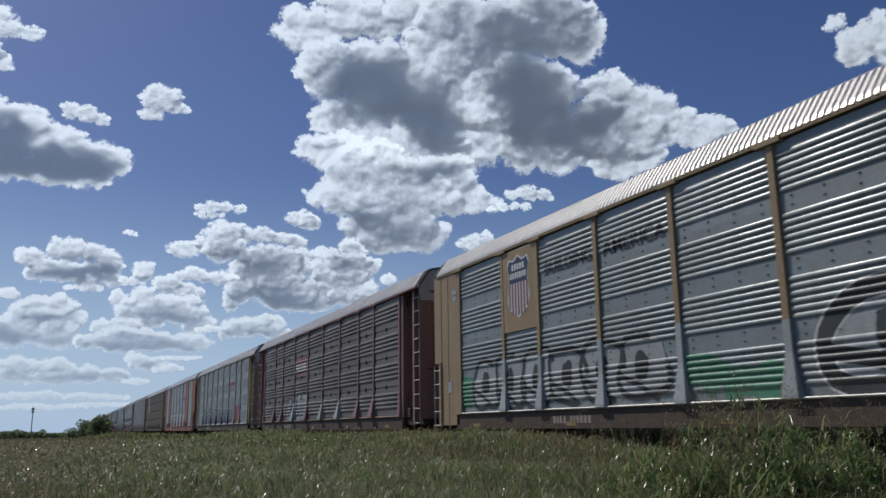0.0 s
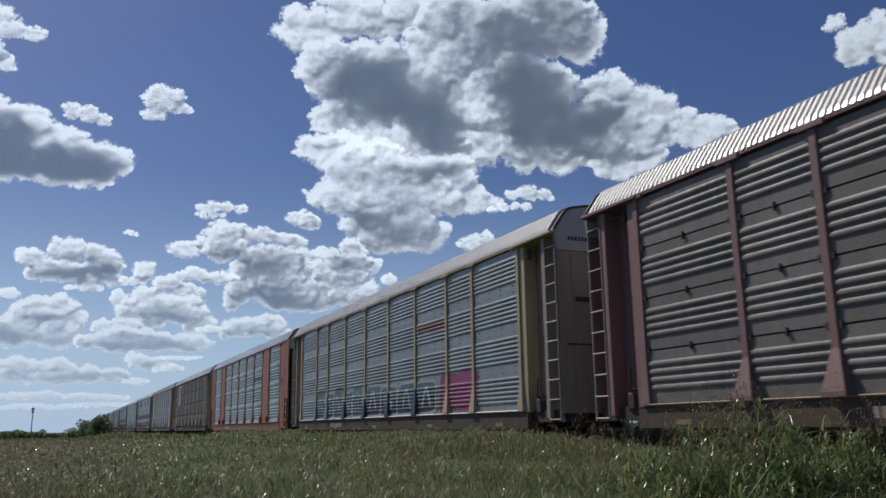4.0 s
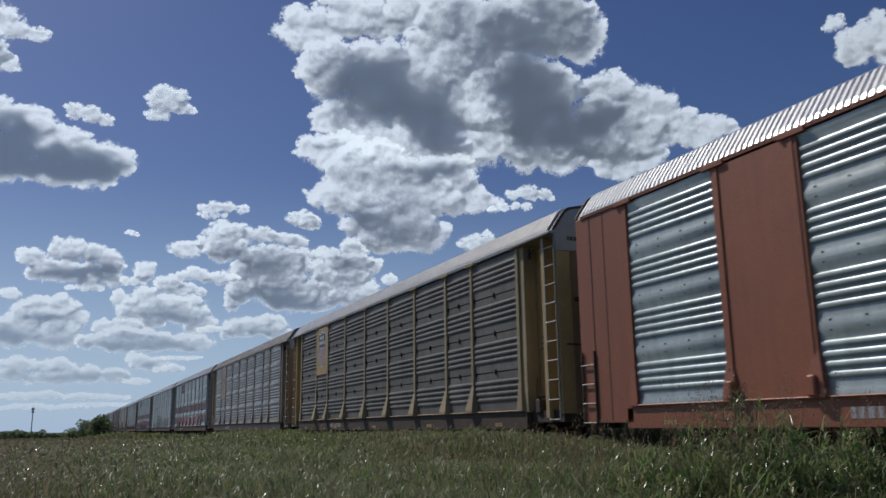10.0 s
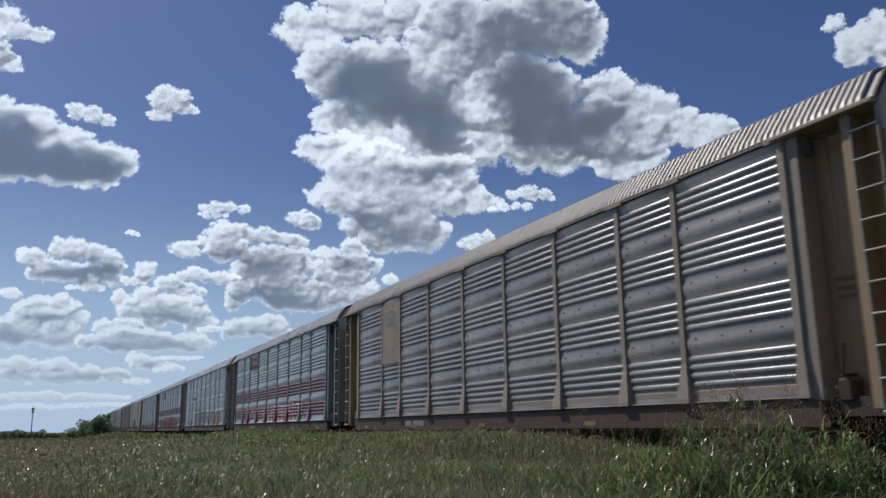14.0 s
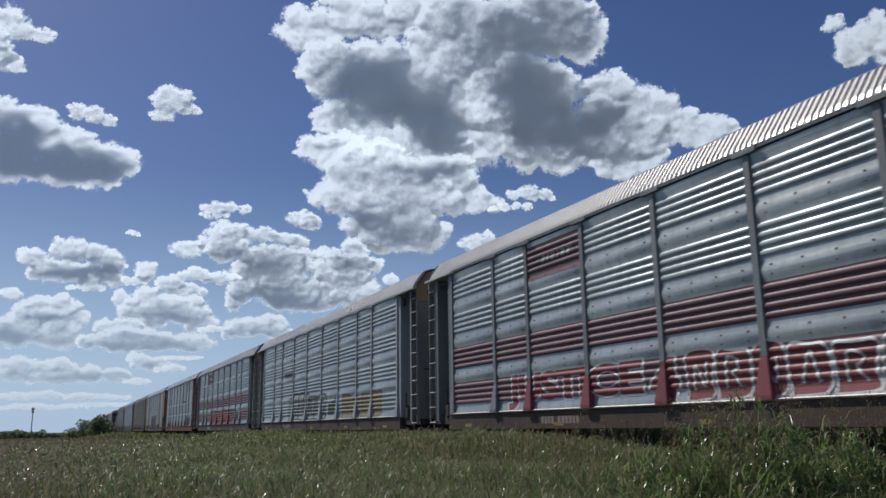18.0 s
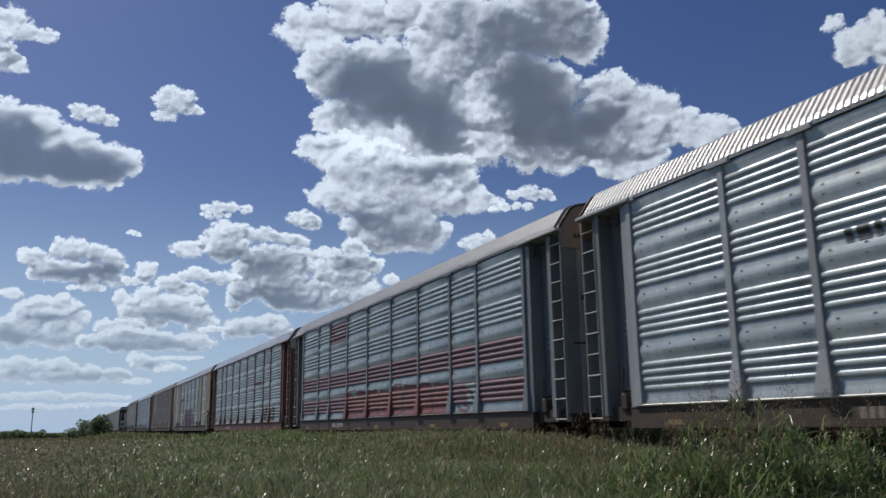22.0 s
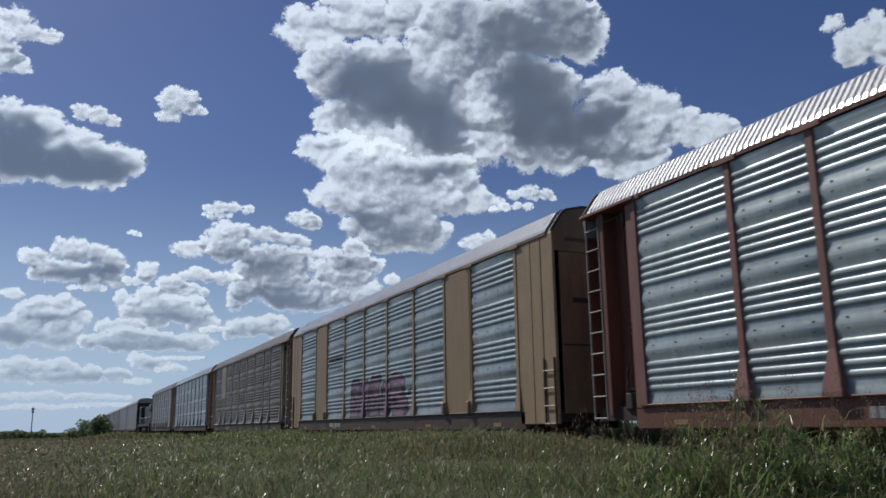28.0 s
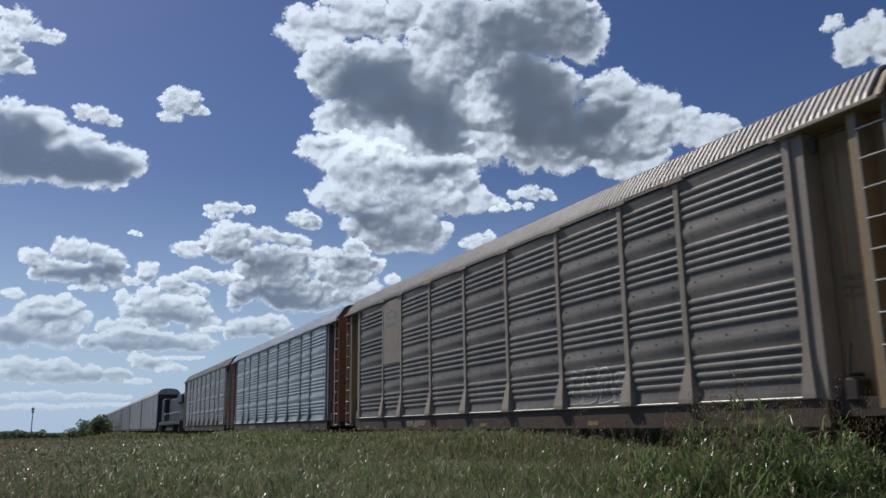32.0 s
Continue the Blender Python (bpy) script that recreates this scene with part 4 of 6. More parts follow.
def build_train():
    c = rack_car(-4, 0.7, "tan-posted galvanised autorack with shield emblem and teal graffiti", GALV_GREY, TAN, TAN, SILL, ROOF_CREAM, "plate", (), TAN, flare=0.5, ridges=SIX)
    emblem_plate(c, TAN)
    for zz, ww in ((4.75, 0.32), (4.55, 0.24)):
        placard(c, 2.15, zz, ww, 0.16, GREY_LT)
    placard(c, 1.75, 1.75, 0.26, 0.34, GREY_LT)
    words(c, "BUILDING", 7.75, 9.9, 4.35, 4.72, BLACK)
    words(c, "AMERICA", 10.35, 12.6, 4.35, 4.72, BLACK)
    mist(c, 11, 2.7, 4.0, 1.0, 1.9, 5, GREEN, 0.8)
    mist(c, 31, 6.6, 9.4, 1.6, 2.75, 5, GREEN, 0.55)
    loop_tag(c, 11, 3.4, 12.2, 0.96, 2.45, 6, CHARCOAL, SILVER, None, 0.15)
    mist(c, 48, 12.8, 15.6, 1.1, 2.0, 6, GREEN, 0.7)
    mist(c, 32, 4.2, 9.6, 1.1, 1.7, 4, TEAL, 0.45)
    coats(c, 4.0, 18.0, 2.4, SILVER, 0.5)
    loop_tag(c, 33, 16.3, 18.7, 0.96, 2.6, 1, CHARCOAL, SILVER, WHITE, 0.32)

    c = rack_car(-3, 0.4, "soot-dark autorack with faded red posts and latched side sheets", SHEET_DARK, PINKISH, PINKISH, SILL, ROOF_CREAM, "ladder", seams=True, hood=GREY_LT, end_paint=PINKISH)
    paint("sign", [rect(14.2 - 12.7, 14.2 - 10.2, 3.2, 4.25)], PINKISH, c, 0.01, "brown sign panel with plain white bars")
    bars(c, "sign_text", 10.4, 12.55, 3.5, 3.95, WHITE, 2, 0.016)
    slab_tag(c, 13, 8.35, 12.6, 0.92, 2.28, 4, SILVER, SILVER, CHARCOAL, 0.08, 0.5, 0.5, 0.16)
    coats(c, 8.5, 11.0, 2.0, SILVER, 1.0, 3)
    slab_tag(c, 14, 13.2, 17.8, 1.05, 2.0, 5, SHEET_DARK, SHEET_DARK, GREY, 0.05, 0.5, 0.6, 0.12)
    coats(c, 13.0, 18.5, 1.85, SILVER, 1.0, 4)

    c = rack_car(-2, 0.05, "galvanised autorack with cream posts and blue graffiti", GALV_GREY, CREAM, DUSTY_TAN, SILL, ROOF_CREAM, "ladder", flare=0.5, ridges=SIX, hood=GREY_LT, end_paint=DUSTY_TAN)
    slab_tag(c, 15, 5.5, 12.5, 0.95, 2.22, 5, BLUE, TEAL, GREY_LT, 0.1, 0.55, 0.6, 0.12)
    slab_tag(c, 35, 12.85, 20.2, 0.95, 2.22, 4, NAVY_SPRAY, TEAL, GREY_LT, 0.11, 0.5, 0.6, 0.05)
    coats(c, 5.0, 8.0, 1.9, BLUE_GREY, 0.5, 5)
    coats(c, 10.0, 20.0, 1.75, NAVY_SPRAY, 0.5, 6)
    slab_tag(c, 16, 20.4, 23.2, 0.98, 2.3, 2, MAGENTA, MAGENTA, PURPLE, 0.07)
    bars(c, "marking", 18.55, 20.9, 3.75, 4.05, RED, 4)

    c = rack_car(-1, 0.0, "oxide-red autorack with bright galvanised sheets and red plates", GALV, RUSTRED, RUSTRED, RUSTRED, ROOF, "plate", (1, 7), RUSTRED, flare=0.5, hood=GREY_LT, end_paint=GREY)
    bars(c, "marking", 18.5, 20.9, 3.62, 3.86, RED, 5)
    placard(c, 26.15, 2.45, 0.55, 0.2, OCHRE)
    placard(c, 26.05, 2.8, 0.2, 0.2, GREY_LT)
    placard(c, 27.15, 3.35, 0.2, 0.14, GREY_LT)
    placard(c, 26.3, 3.35, 0.75, 0.1, MAROON)
    placard(c, 26.3, 3.2, 0.75, 0.1, MAROON)

    c = rack_car(0, 0.02, "soot-dark autorack with yellow posts and shield emblem plate", SHEET_SOOT, OLD_YELLOW, YELLOW, SILL, ROOF_CREAM, "ladder", seams=True, head=GREY_LT, hood=GREY_LT, end_paint=OCHRE_RUST_SHADING)
    emblem_plate(c, YELLOW)

    c = rack_car(1, 0.08, "dusty brown autorack with tan posts and faded emblem", SHEET_DUST, DUSTY_TAN, TAN, BROWN, ROOF_DUST, "ladder", flare=0.6, skirt=DUSTY_TAN, hood=GREY_LT, end_paint=OCHRE_RUST_SHADING)
    emblem_plate(c, DUSTY_TAN, True, 2.9, 5.3)
    placard(c, 1.9, 1.9, 0.3, 0.2, OCHRE, -SIDE + 0.355)

    # grey ends on cars 2 to 4 paint in the shadow of the bays
    c = rack_car(2, 0.13, "silver autorack with maroon stripes and red block graffiti", GALV_PALE, GREY, GREY, SILL, ROOF_CREAM, "ladder", flare=0.6, hood=GREY_LT, end_paint=OCHRE_RUST_SHADING)
    across(c, "stripe", 2.3, 2.96, MAROON)
    across(c, "stripe", 1.2, 1.86, MAROON)
    paint("sign", [rect(14.2 - 9.97, 14.2 - 7.45, 4.32, 5.25)], MAROON, c, 0.008, "maroon sign with plain pale bars")
    bars(c, "sign_text", 8.2, 9.7, 4.72, 4.95, GREY_LT, 7, 0.014)
    words(c, "JUSTICE", 6.05, 12.2, 0.9, 1.93, WHITE, 0.09, 0.008)
    words(c, "JUSTICE", 6.13, 12.12, 0.95, 1.88, RED, 0.045, 0.014)
    words(c, "4", 12.3, 13.35, 0.9, 1.9, WHITE, 0.09, 0.008)
    words(c, "4", 12.38, 13.27, 0.95, 1.85, RED, 0.045, 0.014)
    slab_tag(c, 17, 13.45, 19.6, 0.94, 1.92, 7, RED, RED, WHITE, 0.06, 0.5, 0.5, 0.0)
    slab_tag(c, 27, 19.65, 21.4, 0.94, 2.08, 1, RED, RED, WHITE, 0.08, 0.5, 0.5, 0.0)
    slab_tag(c, 37, 21.75, 22.4, 0.94, 1.3, 1, RED, RED, WHITE, 0.06, 0.5, 0.0, 0.0)
    coats(c, 6.0, 21.0, 1.75, RED, 0.6, 7)

    c = rack_car(3, 0.15, "pale silver autorack with grey posts and ochre graffiti", GALV_PALE, GREY_LT, GREY, SILL, ROOF_CREAM, "ladder", flare=0.6, hood=TAN, end_paint=GREY_LT)
    bars(c, "sign_text", 8.0, 9.9, 3.3, 3.6, CHARCOAL, 8)
    mist(c, 38, 9.0, 16.4, 1.4, 2.4, 7, BLUE_GREY, 0.6)
    slab_tag(c, 18, 9.1, 16.4, 0.95, 2.25, 7, SILVER, SILVER, CHARCOAL, 0.09, 0.5, 0.7, 0.2)
    coats(c, 9.0, 16.5, 2.1, SILVER, 0.6, 8)
    slab_tag(c, 28, 16.85, 17.9, 1.15, 1.8, 3, LIME, LIME, CHARCOAL, 0.05)
    slab_tag(c, 19, 18.9, 24.2, 0.98, 2.0, 4, FADED_OCHRE, FADED_OCHRE, OCHRE, 0.05, 0.5, 0.2)

    c = rack_car(4, 0.33, "silver autorack with maroon stripes and faded red graffiti", GALV, GREY, GREY, BROWN, ROOF_CREAM, "ladder", flare=0.6, hood=DUSTY_TAN, end_paint=GREY_LT)
    across(c, "stripe", 2.3, 2.96, MAROON)
    across(c, "stripe", 1.2, 1.86, MAROON)
    paint("sign", [rect(14.2 - 9.97, 14.2 - 7.45, 4.32, 5.25)], MAROON, c, 0.008, "maroon sign with plain pale bars")
    bars(c, "sign_text", 8.2, 9.7, 4.72, 4.95, GREY_LT, 9, 0.014)
    mist(c, 40, 9.4, 21.0, 1.9, 2.25, 12, PALE_TEAL, 0.55)
    slab_tag(c, 20, 10.0, 20.9, 0.95, 2.02, 8, BRICK, BRICK, MAROON, 0.06, 0.5, 0.8, 0.1)
    coats(c, 10.0, 21.0, 1.9, BRICK, 0.6, 9)
    mist(c, 41, 9.2, 9.9, 1.0, 1.9, 4, PALE_TEAL, 0.4)
    mist(c, 42, 21.2, 22.8, 1.0, 1.8, 7, PALE_TEAL, 0.6)
    loop_tag(c, 43, 21.6, 22.5, 1.0, 1.7, 1, MAROON, None, None, 0.1)

    c = rack_car(5, 0.33, "galvanised autorack with oxide-red posts and black graffiti", GALV, DUSTY_RED, OLD_RED, OLD_RED, ROOF, "ladder", flare=0.7, hood=GREY_LT)
    bars(c, "marking", 18.55, 20.6, 3.3, 3.55, RED, 10)
    slab_tag(c, 22, 20.6, 24.4, 0.95, 1.8, 4, CHARCOAL, CHARCOAL, GREY_LT, 0.07, 0.5, 0.9, 0.15)

    # brown sill under a tan car: its shadow is put into the colour
    c = rack_car(6, -0.08, "tan-plated galvanised autorack with mauve graffiti", GALV, TAN, TAN, BROWN, ROOF, "plate", (1, 7), TAN, flare=0.4, end_paint=OCHRE_RUST_SHADING)
    bars(c, "sign_text", 7.7, 9.8, 3.52, 3.8, CHARCOAL, 11, 0.014)
    bars(c, "sign_text", 7.7, 9.8, 3.22, 3.34, BLACK, 12, 0.014)
    mist(c, 44, 10.8, 17.2, 1.6, 2.5, 8, TEAL, 0.5)
    slab_tag(c, 23, 10.9, 15.9, 0.95, 2.42, 4, PURPLE, PURPLE, CHARCOAL, 0.1, 0.5, 0.6, 0.3)
    loop_tag(c, 45, 15.9, 17.1, 1.5, 2.45, 1, PURPLE, PURPLE, CHARCOAL, 0.3)
    loop_tag(c, 46, 16.1, 17.5, 0.95, 1.6, 1, PURPLE, PURPLE, CHARCOAL, 0.25)
    coats(c, 11.0, 17.0, 2.3, PURPLE, 0.4, 10)
    mist(c, 47, 17.5, 18.3, 1.5, 2.0, 3, CHARCOAL, 0.25)

    c = rack_car(7, 0.2, "sooty autorack with dusty tan posts and faded emblem", SHEET_DARK, DUSTY_TAN, TAN, SILL, ROOF_DUST, "ladder", flare=0.8, end_paint=OCHRE_RUST_SHADING)
    emblem_plate(c, DUSTY_TAN, True, 2.9, 5.3)
    placard(c, 26.9, 1.95, 0.3, 0.2, OCHRE, -SIDE + 0.355)
    slab_tag(c, 24, 18.6, 21.0, 1.0, 1.8, 4, SHEET_DARK, SHEET_DARK, GREY_LT, 0.035, 0.5, 0.8)

    rack_car(8, 0.1, "bright silver autorack with slim dark posts", GALV_PALE, GREY, RUSTRED, SILL, ROOF, "ladder", flare=0.6)
    rack_car(9, 0.1, "dusty brown autorack with flared post feet", SHEET_DUST, DUSTY_TAN, DUSTY_TAN, BROWN, ROOF_DUST, "ladder", flare=1.0)


def plain_car(k, material, label):
    """A smooth-sided closed car far down the train."""
    y = GAP0 + PITCH_LEN * (k - 0.5)
    car = empty("covered_rail_car", pose(TRACK_X, y, RAIL_Z), label, "rail car", "cars of the freight train")
    CARS.append((car, y))
    bm = bmesh.new()
    box(bm, -SIDE, SIDE, -END + 0.5, END - 0.5, 0.75, 5.5)
    part("body", bm, material, car)
    # end faces in dark steel: shade of the gaps put into the colour
    for sy in (-1, 1):
        bm = bmesh.new()
        box(bm, -SIDE + 0.1, SIDE - 0.1, *sorted((sy * (END - 0.5), sy * (END - 0.42))), 0.8, 5.4)
        part("end_door", bm, DARK, car)
    bm = bmesh.new()
    prism(bm, arch(), -END + 0.45, END - 0.45)
    part("roof", bm, ROOF_DUST, car)
    for p in POSTS:
        bm = bmesh.new()
        box(bm, -SIDE - 0.05, -SIDE, p - 0.06, p + 0.06, 0.8, 5.4)
        part("post", bm, material, car)
    bm = bmesh.new()
    box(bm, -SIDE - 0.05, SIDE + 0.05, -END + 0.3, END - 0.3, 0.45, 0.78)
    part("side_sill", bm, DARK, car)
    running_gear(car)


def locomotive(k):
    """The helper engine in mid-train: long hood, cab, walkway with handrails, fuel tank."""
    y = GAP0 + PITCH_LEN * (k - 0.5)
    car = empty("diesel_locomotive", pose(TRACK_X, y, RAIL_Z), "black and white diesel locomotive with pale handrails", "locomotive")
    CARS.append((car, y))
    bm = bmesh.new()
    box(bm, -1.5, 1.5, -11.2, 11.2, 1.15, 1.55, 0.04)
    part("frame", bm, BLACK, car)
    bm = bmesh.new()
    box(bm, -0.95, 0.95, -10.6, 5.2, 1.55, 4.3, 0.12)
    part("hood", bm, BLACK, car)
    bm = bmesh.new()
    box(bm, -1.25, 1.25, -10.3, -6.2, 3.5, 4.55, 0.15)
    part("radiator", bm, BLACK, car)
    bm = bmesh.new()
    box(bm, -1.5, 1.5, 5.2, 8.4, 1.55, 4.5, 0.15)
    part("cab", bm, BLACK, car)
    for yy in (5.7, 7.0):
        bm = bmesh.new()
        box(bm, -1.53, -1.49, yy, yy + 0.9, 3.1, 3.9)
        part("window", bm, BLACK, car)
    bm = bmesh.new()
    box(bm, -0.9, 0.9, 8.4, 10.6, 1.55, 3.3, 0.2)
    part("nose", bm, BLACK, car)
    bm = bmesh.new()
    box(bm, -1.35, 1.35, -3.6, 3.6, 0.35, 1.15, 0.15)
    part("fuel_tank", bm, DARK, car)
    bm = bmesh.new()
    rod(bm, (-1.45, -11.0, 2.5), (-1.45, 5.2, 2.5), 0.03)
    for i in range(10):
        yy = -11.0 + i * 1.8
        rod(bm, (-1.45, yy, 1.55), (-1.45, yy, 2.5), 0.025)
    part("handrail", bm, RUNG, car)
    for sy in (-1, 1):
        bm = bmesh.new()
        for i in range(4):
            box(bm, -1.55, -1.2, sy * 11.2 - 0.35, sy * 11.2 + 0.35, 0.4 + i * 0.3, 0.46 + i * 0.3)
        part("steps", bm, WHITE if sy > 0 else GREY_LT, car)
        bm = bmesh.new()
        box(bm, -1.55, 1.55, sy * 11.5 - 0.06, sy * 11.5 + 0.06, 0.3, 1.5)
        part("pilot", bm, BLACK, car)
    running_gear(car, (-7.0, 7.0))


build_train()
locomotive(10)
# far cars take lighter sheets: distance haze is put into their colour
for kk, (mm, lab) in enumerate([(SHEET_FLAT, "plain light grey closed rail car"), (SHEET_FLAT, "plain light grey closed rail car"), (SHEET_FLAT, "plain light grey closed rail car"),
                               (SHEET_DUST, "plain brown-grey closed rail car"), (SHEET_DUST, "plain brown-grey closed rail car"), (SHEET_FLAT, "plain light grey closed rail car"),
                               (SHEET_DUST, "plain brown-grey closed rail car"), (SHEET_DUST, "plain brown-grey closed rail car"), (SHEET_FLAT, "plain light grey closed rail car"),
                               (SHEET_DUST, "plain brown-grey closed rail car")]):
    plain_car(11 + kk, mm, lab)


# ---- plants ----
def fast_mesh(name, verts, loops, starts, totals, material, smooth=False):
    me = bpy.data.meshes.new(name)
    me.vertices.add(len(verts))
    me.vertices.foreach_set("co", np.ascontiguousarray(verts, dtype=np.float32).ravel())
    me.loops.add(len(loops))
    me.loops.foreach_set("vertex_index", np.ascontiguousarray(loops, dtype=np.int32))
    me.polygons.add(len(starts))
    me.polygons.foreach_set("loop_start", np.ascontiguousarray(starts, dtype=np.int32))
    me.polygons.foreach_set("loop_total", np.ascontiguousarray(totals, dtype=np.int32))
    me.materials.append(material)
    me.update(calc_edges=True)
    me.validate()
    return me


def blades(name, base, height, width, lean, heading, material):
    """Grass blades: each a tapering strip of three lengths that bends over."""
    n = len(base)
    hx, hy = np.cos(heading), np.sin(heading)
    wx, wy = -hy, hx
    tw = np.random.uniform(-0.9, 0.9, n)
    wx, wy = wx * np.cos(tw) + hx * np.sin(tw), wy * np.cos(tw) + hy * np.sin(tw)
    verts = np.zeros((n, 7, 3))
    for i, (f, k) in enumerate(((0.0, 0.8), (0.5, 1.0), (0.82, 0.7))):
        out = lean * height * f ** 2.2
        up = height * (f - 0.35 * lean * f ** 3)
        for s, j in ((-1, 0), (1, 1)):
            verts[:, 2 * i + j, 0] = base[:, 0] + hx * out + s * wx * width * k / 2
            verts[:, 2 * i + j, 1] = base[:, 1] + hy * out + s * wy * width * k / 2
            verts[:, 2 * i + j, 2] = base[:, 2] + up
    out, up = lean * height * 1.0, height * (1.0 - 0.42 * lean)
    verts[:, 6, 0], verts[:, 6, 1], verts[:, 6, 2] = base[:, 0] + hx * out, base[:, 1] + hy * out, base[:, 2] + up
    pat = np.array([0, 1, 3, 2, 2, 3, 5, 4, 4, 5, 6])
    loops = (np.arange(n)[:, None] * 7 + pat[None, :]).ravel()
    starts = (np.arange(n)[:, None] * 11 + np.array([0, 4, 8])[None, :]).ravel()
    totals = np.tile(np.array([4, 4, 3]), n)
    return fast_mesh(name, verts.reshape(-1, 3), loops, starts, totals, material)


def heights_at(xy):
    t = np.clip((xy[:, 0] - 6.0) / 4.2, 0, 1)
    return 0.62 * t * t * (3 - 2 * t) - 4.0 * np.clip((xy[:, 1] - 90.0) / 650.0, 0, 1) * np.clip((7.0 - xy[:, 0]) / 6.0, 0, 1)


def scatter(n, r0, r1, a0, a1, power):
    """Places over a fan of ground, denser towards its point."""
    u = np.random.rand(n)
    r = (r0 ** power + u * (r1 ** power - r0 ** power)) ** (1 / power)
    a = np.radians(np.random.uniform(a0, a1, n))
    xy = np.stack([r * np.sin(a), r * np.cos(a)], 1)
    return xy[xy[:, 0] < 10.75], r[xy[:, 0] < 10.75]


def waves(xy, k, seed):
    rs = np.random.RandomState(seed)
    v = np.zeros(len(xy))
    for i in range(6):
        d = rs.uniform(0, 6.28)
        f = k * rs.uniform(0.5, 2.0)
        v += np.sin((xy[:, 0] * np.cos(d) + xy[:, 1] * np.sin(d)) * f + rs.uniform(0, 6.28))
    return v / 6


def sward(name, label, dry_label, base, height, width, lean, heading):
    """Blades, green beside the line and brown where the open meadow has dried."""
    bearing = np.degrees(np.arctan2(base[:, 0], base[:, 1]))
    dry = np.random.rand(len(base)) < 0.8 * np.clip((7.5 - bearing + 5.0 * waves(base[:, :2], 0.12, 21)) / 12.0, 0.06, 1)
    for pick, material, nm, lab in ((~dry, GRASS, name, label), (dry, DRY_GRASS, "dry_" + name, dry_label)):
        me = blades(nm, base[pick], height[pick], width[pick], lean[pick], heading[pick], material)
        tagged(place(nm, me), lab, "grass", "", "stuff")


def meadow():
    xy, r = scatter(150000, 3.2, 45.0, -10, 64, 0.6)
    tuft = np.random.randint(0, 9000, len(xy))
    z = heights_at(xy)
    h = (0.92 + 0.2 * waves(xy, 0.9, 3) + 0.1 * waves(xy, 4.0, 4)) * np.random.uniform(0.72, 1.08, len(xy)) - 0.16 * np.clip(z / 0.62, 0, 1) - 0.42 * np.clip(z / 0.62, 0, 1) * np.clip((19 - xy[:, 1]) / 6, 0, 1)
    h += 0.3 * np.clip(waves(xy, 1.6, 12), 0, 1) * np.clip(z / 0.4, 0, 1)
    w = np.clip(0.001 * r, 0.005, 0.035) * np.random.uniform(0.7, 1.4, len(xy))
    sward("meadow_grass", "tall green meadow grass with dry tips", "dried brown meadow grass on the open side", np.column_stack([xy, z - 0.02]), h, w, np.random.uniform(0.25, 1.5, len(xy)), np.random.uniform(0, 6.28, len(xy)))
    # short leaves tangled about the tops
    xy, r = scatter(330000, 3.6, 60.0, -10, 64, 0.6)
    z = heights_at(xy)
    top = (0.92 + 0.2 * waves(xy, 0.9, 3) + 0.1 * waves(xy, 4.0, 4)) - 0.16 * np.clip(z / 0.62, 0, 1) - 0.42 * np.clip(z / 0.62, 0, 1) * np.clip((19 - xy[:, 1]) / 6, 0, 1)
    n = len(xy)
    sward("grass_leaves", "tangled green grass leaves on the meadow", "tangled dry brown leaves on the meadow", np.column_stack([xy, z + top * np.random.uniform(0.62, 0.98, n)]), np.random.uniform(0.09, 0.3, n),
          np.clip(0.00085 * r, 0.005, 0.035) * np.random.uniform(0.7, 1.5, n), np.random.uniform(0.4, 1.9, n), np.random.uniform(0, 6.28, n))
    pick = np.random.rand(n) < 0.05
    k = int(pick.sum())
    me = blades("glossy_leaf", np.column_stack([xy, z + top * 0.97])[pick], np.random.uniform(0.08, 0.22, k), np.clip(0.0008 * r[pick], 0.004, 0.03), np.random.uniform(0.7, 2.2, k), np.random.uniform(0, 6.28, k), GLOSSY)
    tagged(place("glossy_grass_leaves", me), "shining bent grass leaves on the meadow", "grass", "", "stuff")
    xy, r = scatter(80000, 45.0, 420.0, -12, 40, 0.7)
    z = heights_at(xy)
    h = (0.9 + 0.16 * waves(xy, 0.25, 5)) * np.random.uniform(0.7, 1.1, len(xy)) - 0.1 * np.clip(z / 0.62, 0, 1)
    w = np.clip(0.0022 * r, 0.05, 0.7) * np.random.uniform(0.7, 1.4, len(xy))
    sward("far_meadow_grass", "distant green meadow grass", "distant dry brown meadow grass", np.column_stack([xy, z - 0.02]), h, w, np.random.uniform(0.05, 0.5, len(xy)), np.random.uniform(0, 6.28, len(xy)))
    # tall thin stems with brown seed heads
    xy, r = scatter(17000, 6.0, 60.0, -10, 60, 0.8)
    keep = waves(xy, 0.35, 9) + np.random.uniform(-0.4, 0.4, len(xy)) > 0.0
    xy, r = xy[keep], r[keep]
    z = heights_at(xy)
    h = np.random.uniform(0.85, 1.2, len(xy)) - 0.12 * np.clip(z / 0.62, 0, 1) - 0.38 * np.clip(z / 0.62, 0, 1) * np.clip((19 - xy[:, 1]) / 6, 0, 1)
    lean, head = np.random.uniform(0.0, 0.35, len(xy)), np.random.uniform(0, 6.28, len(xy))
    me = blades("stems", np.column_stack([xy, z]), h, np.clip(0.0008 * r, 0.004, 0.03), lean, head, GRASS)
    tagged(place("grass_stems", me), "thin tall grass stems rising over the meadow", "grass", "", "stuff")
    up = h * (1.0 - 0.42 * lean) * 0.93  # heads sit on the bent tips
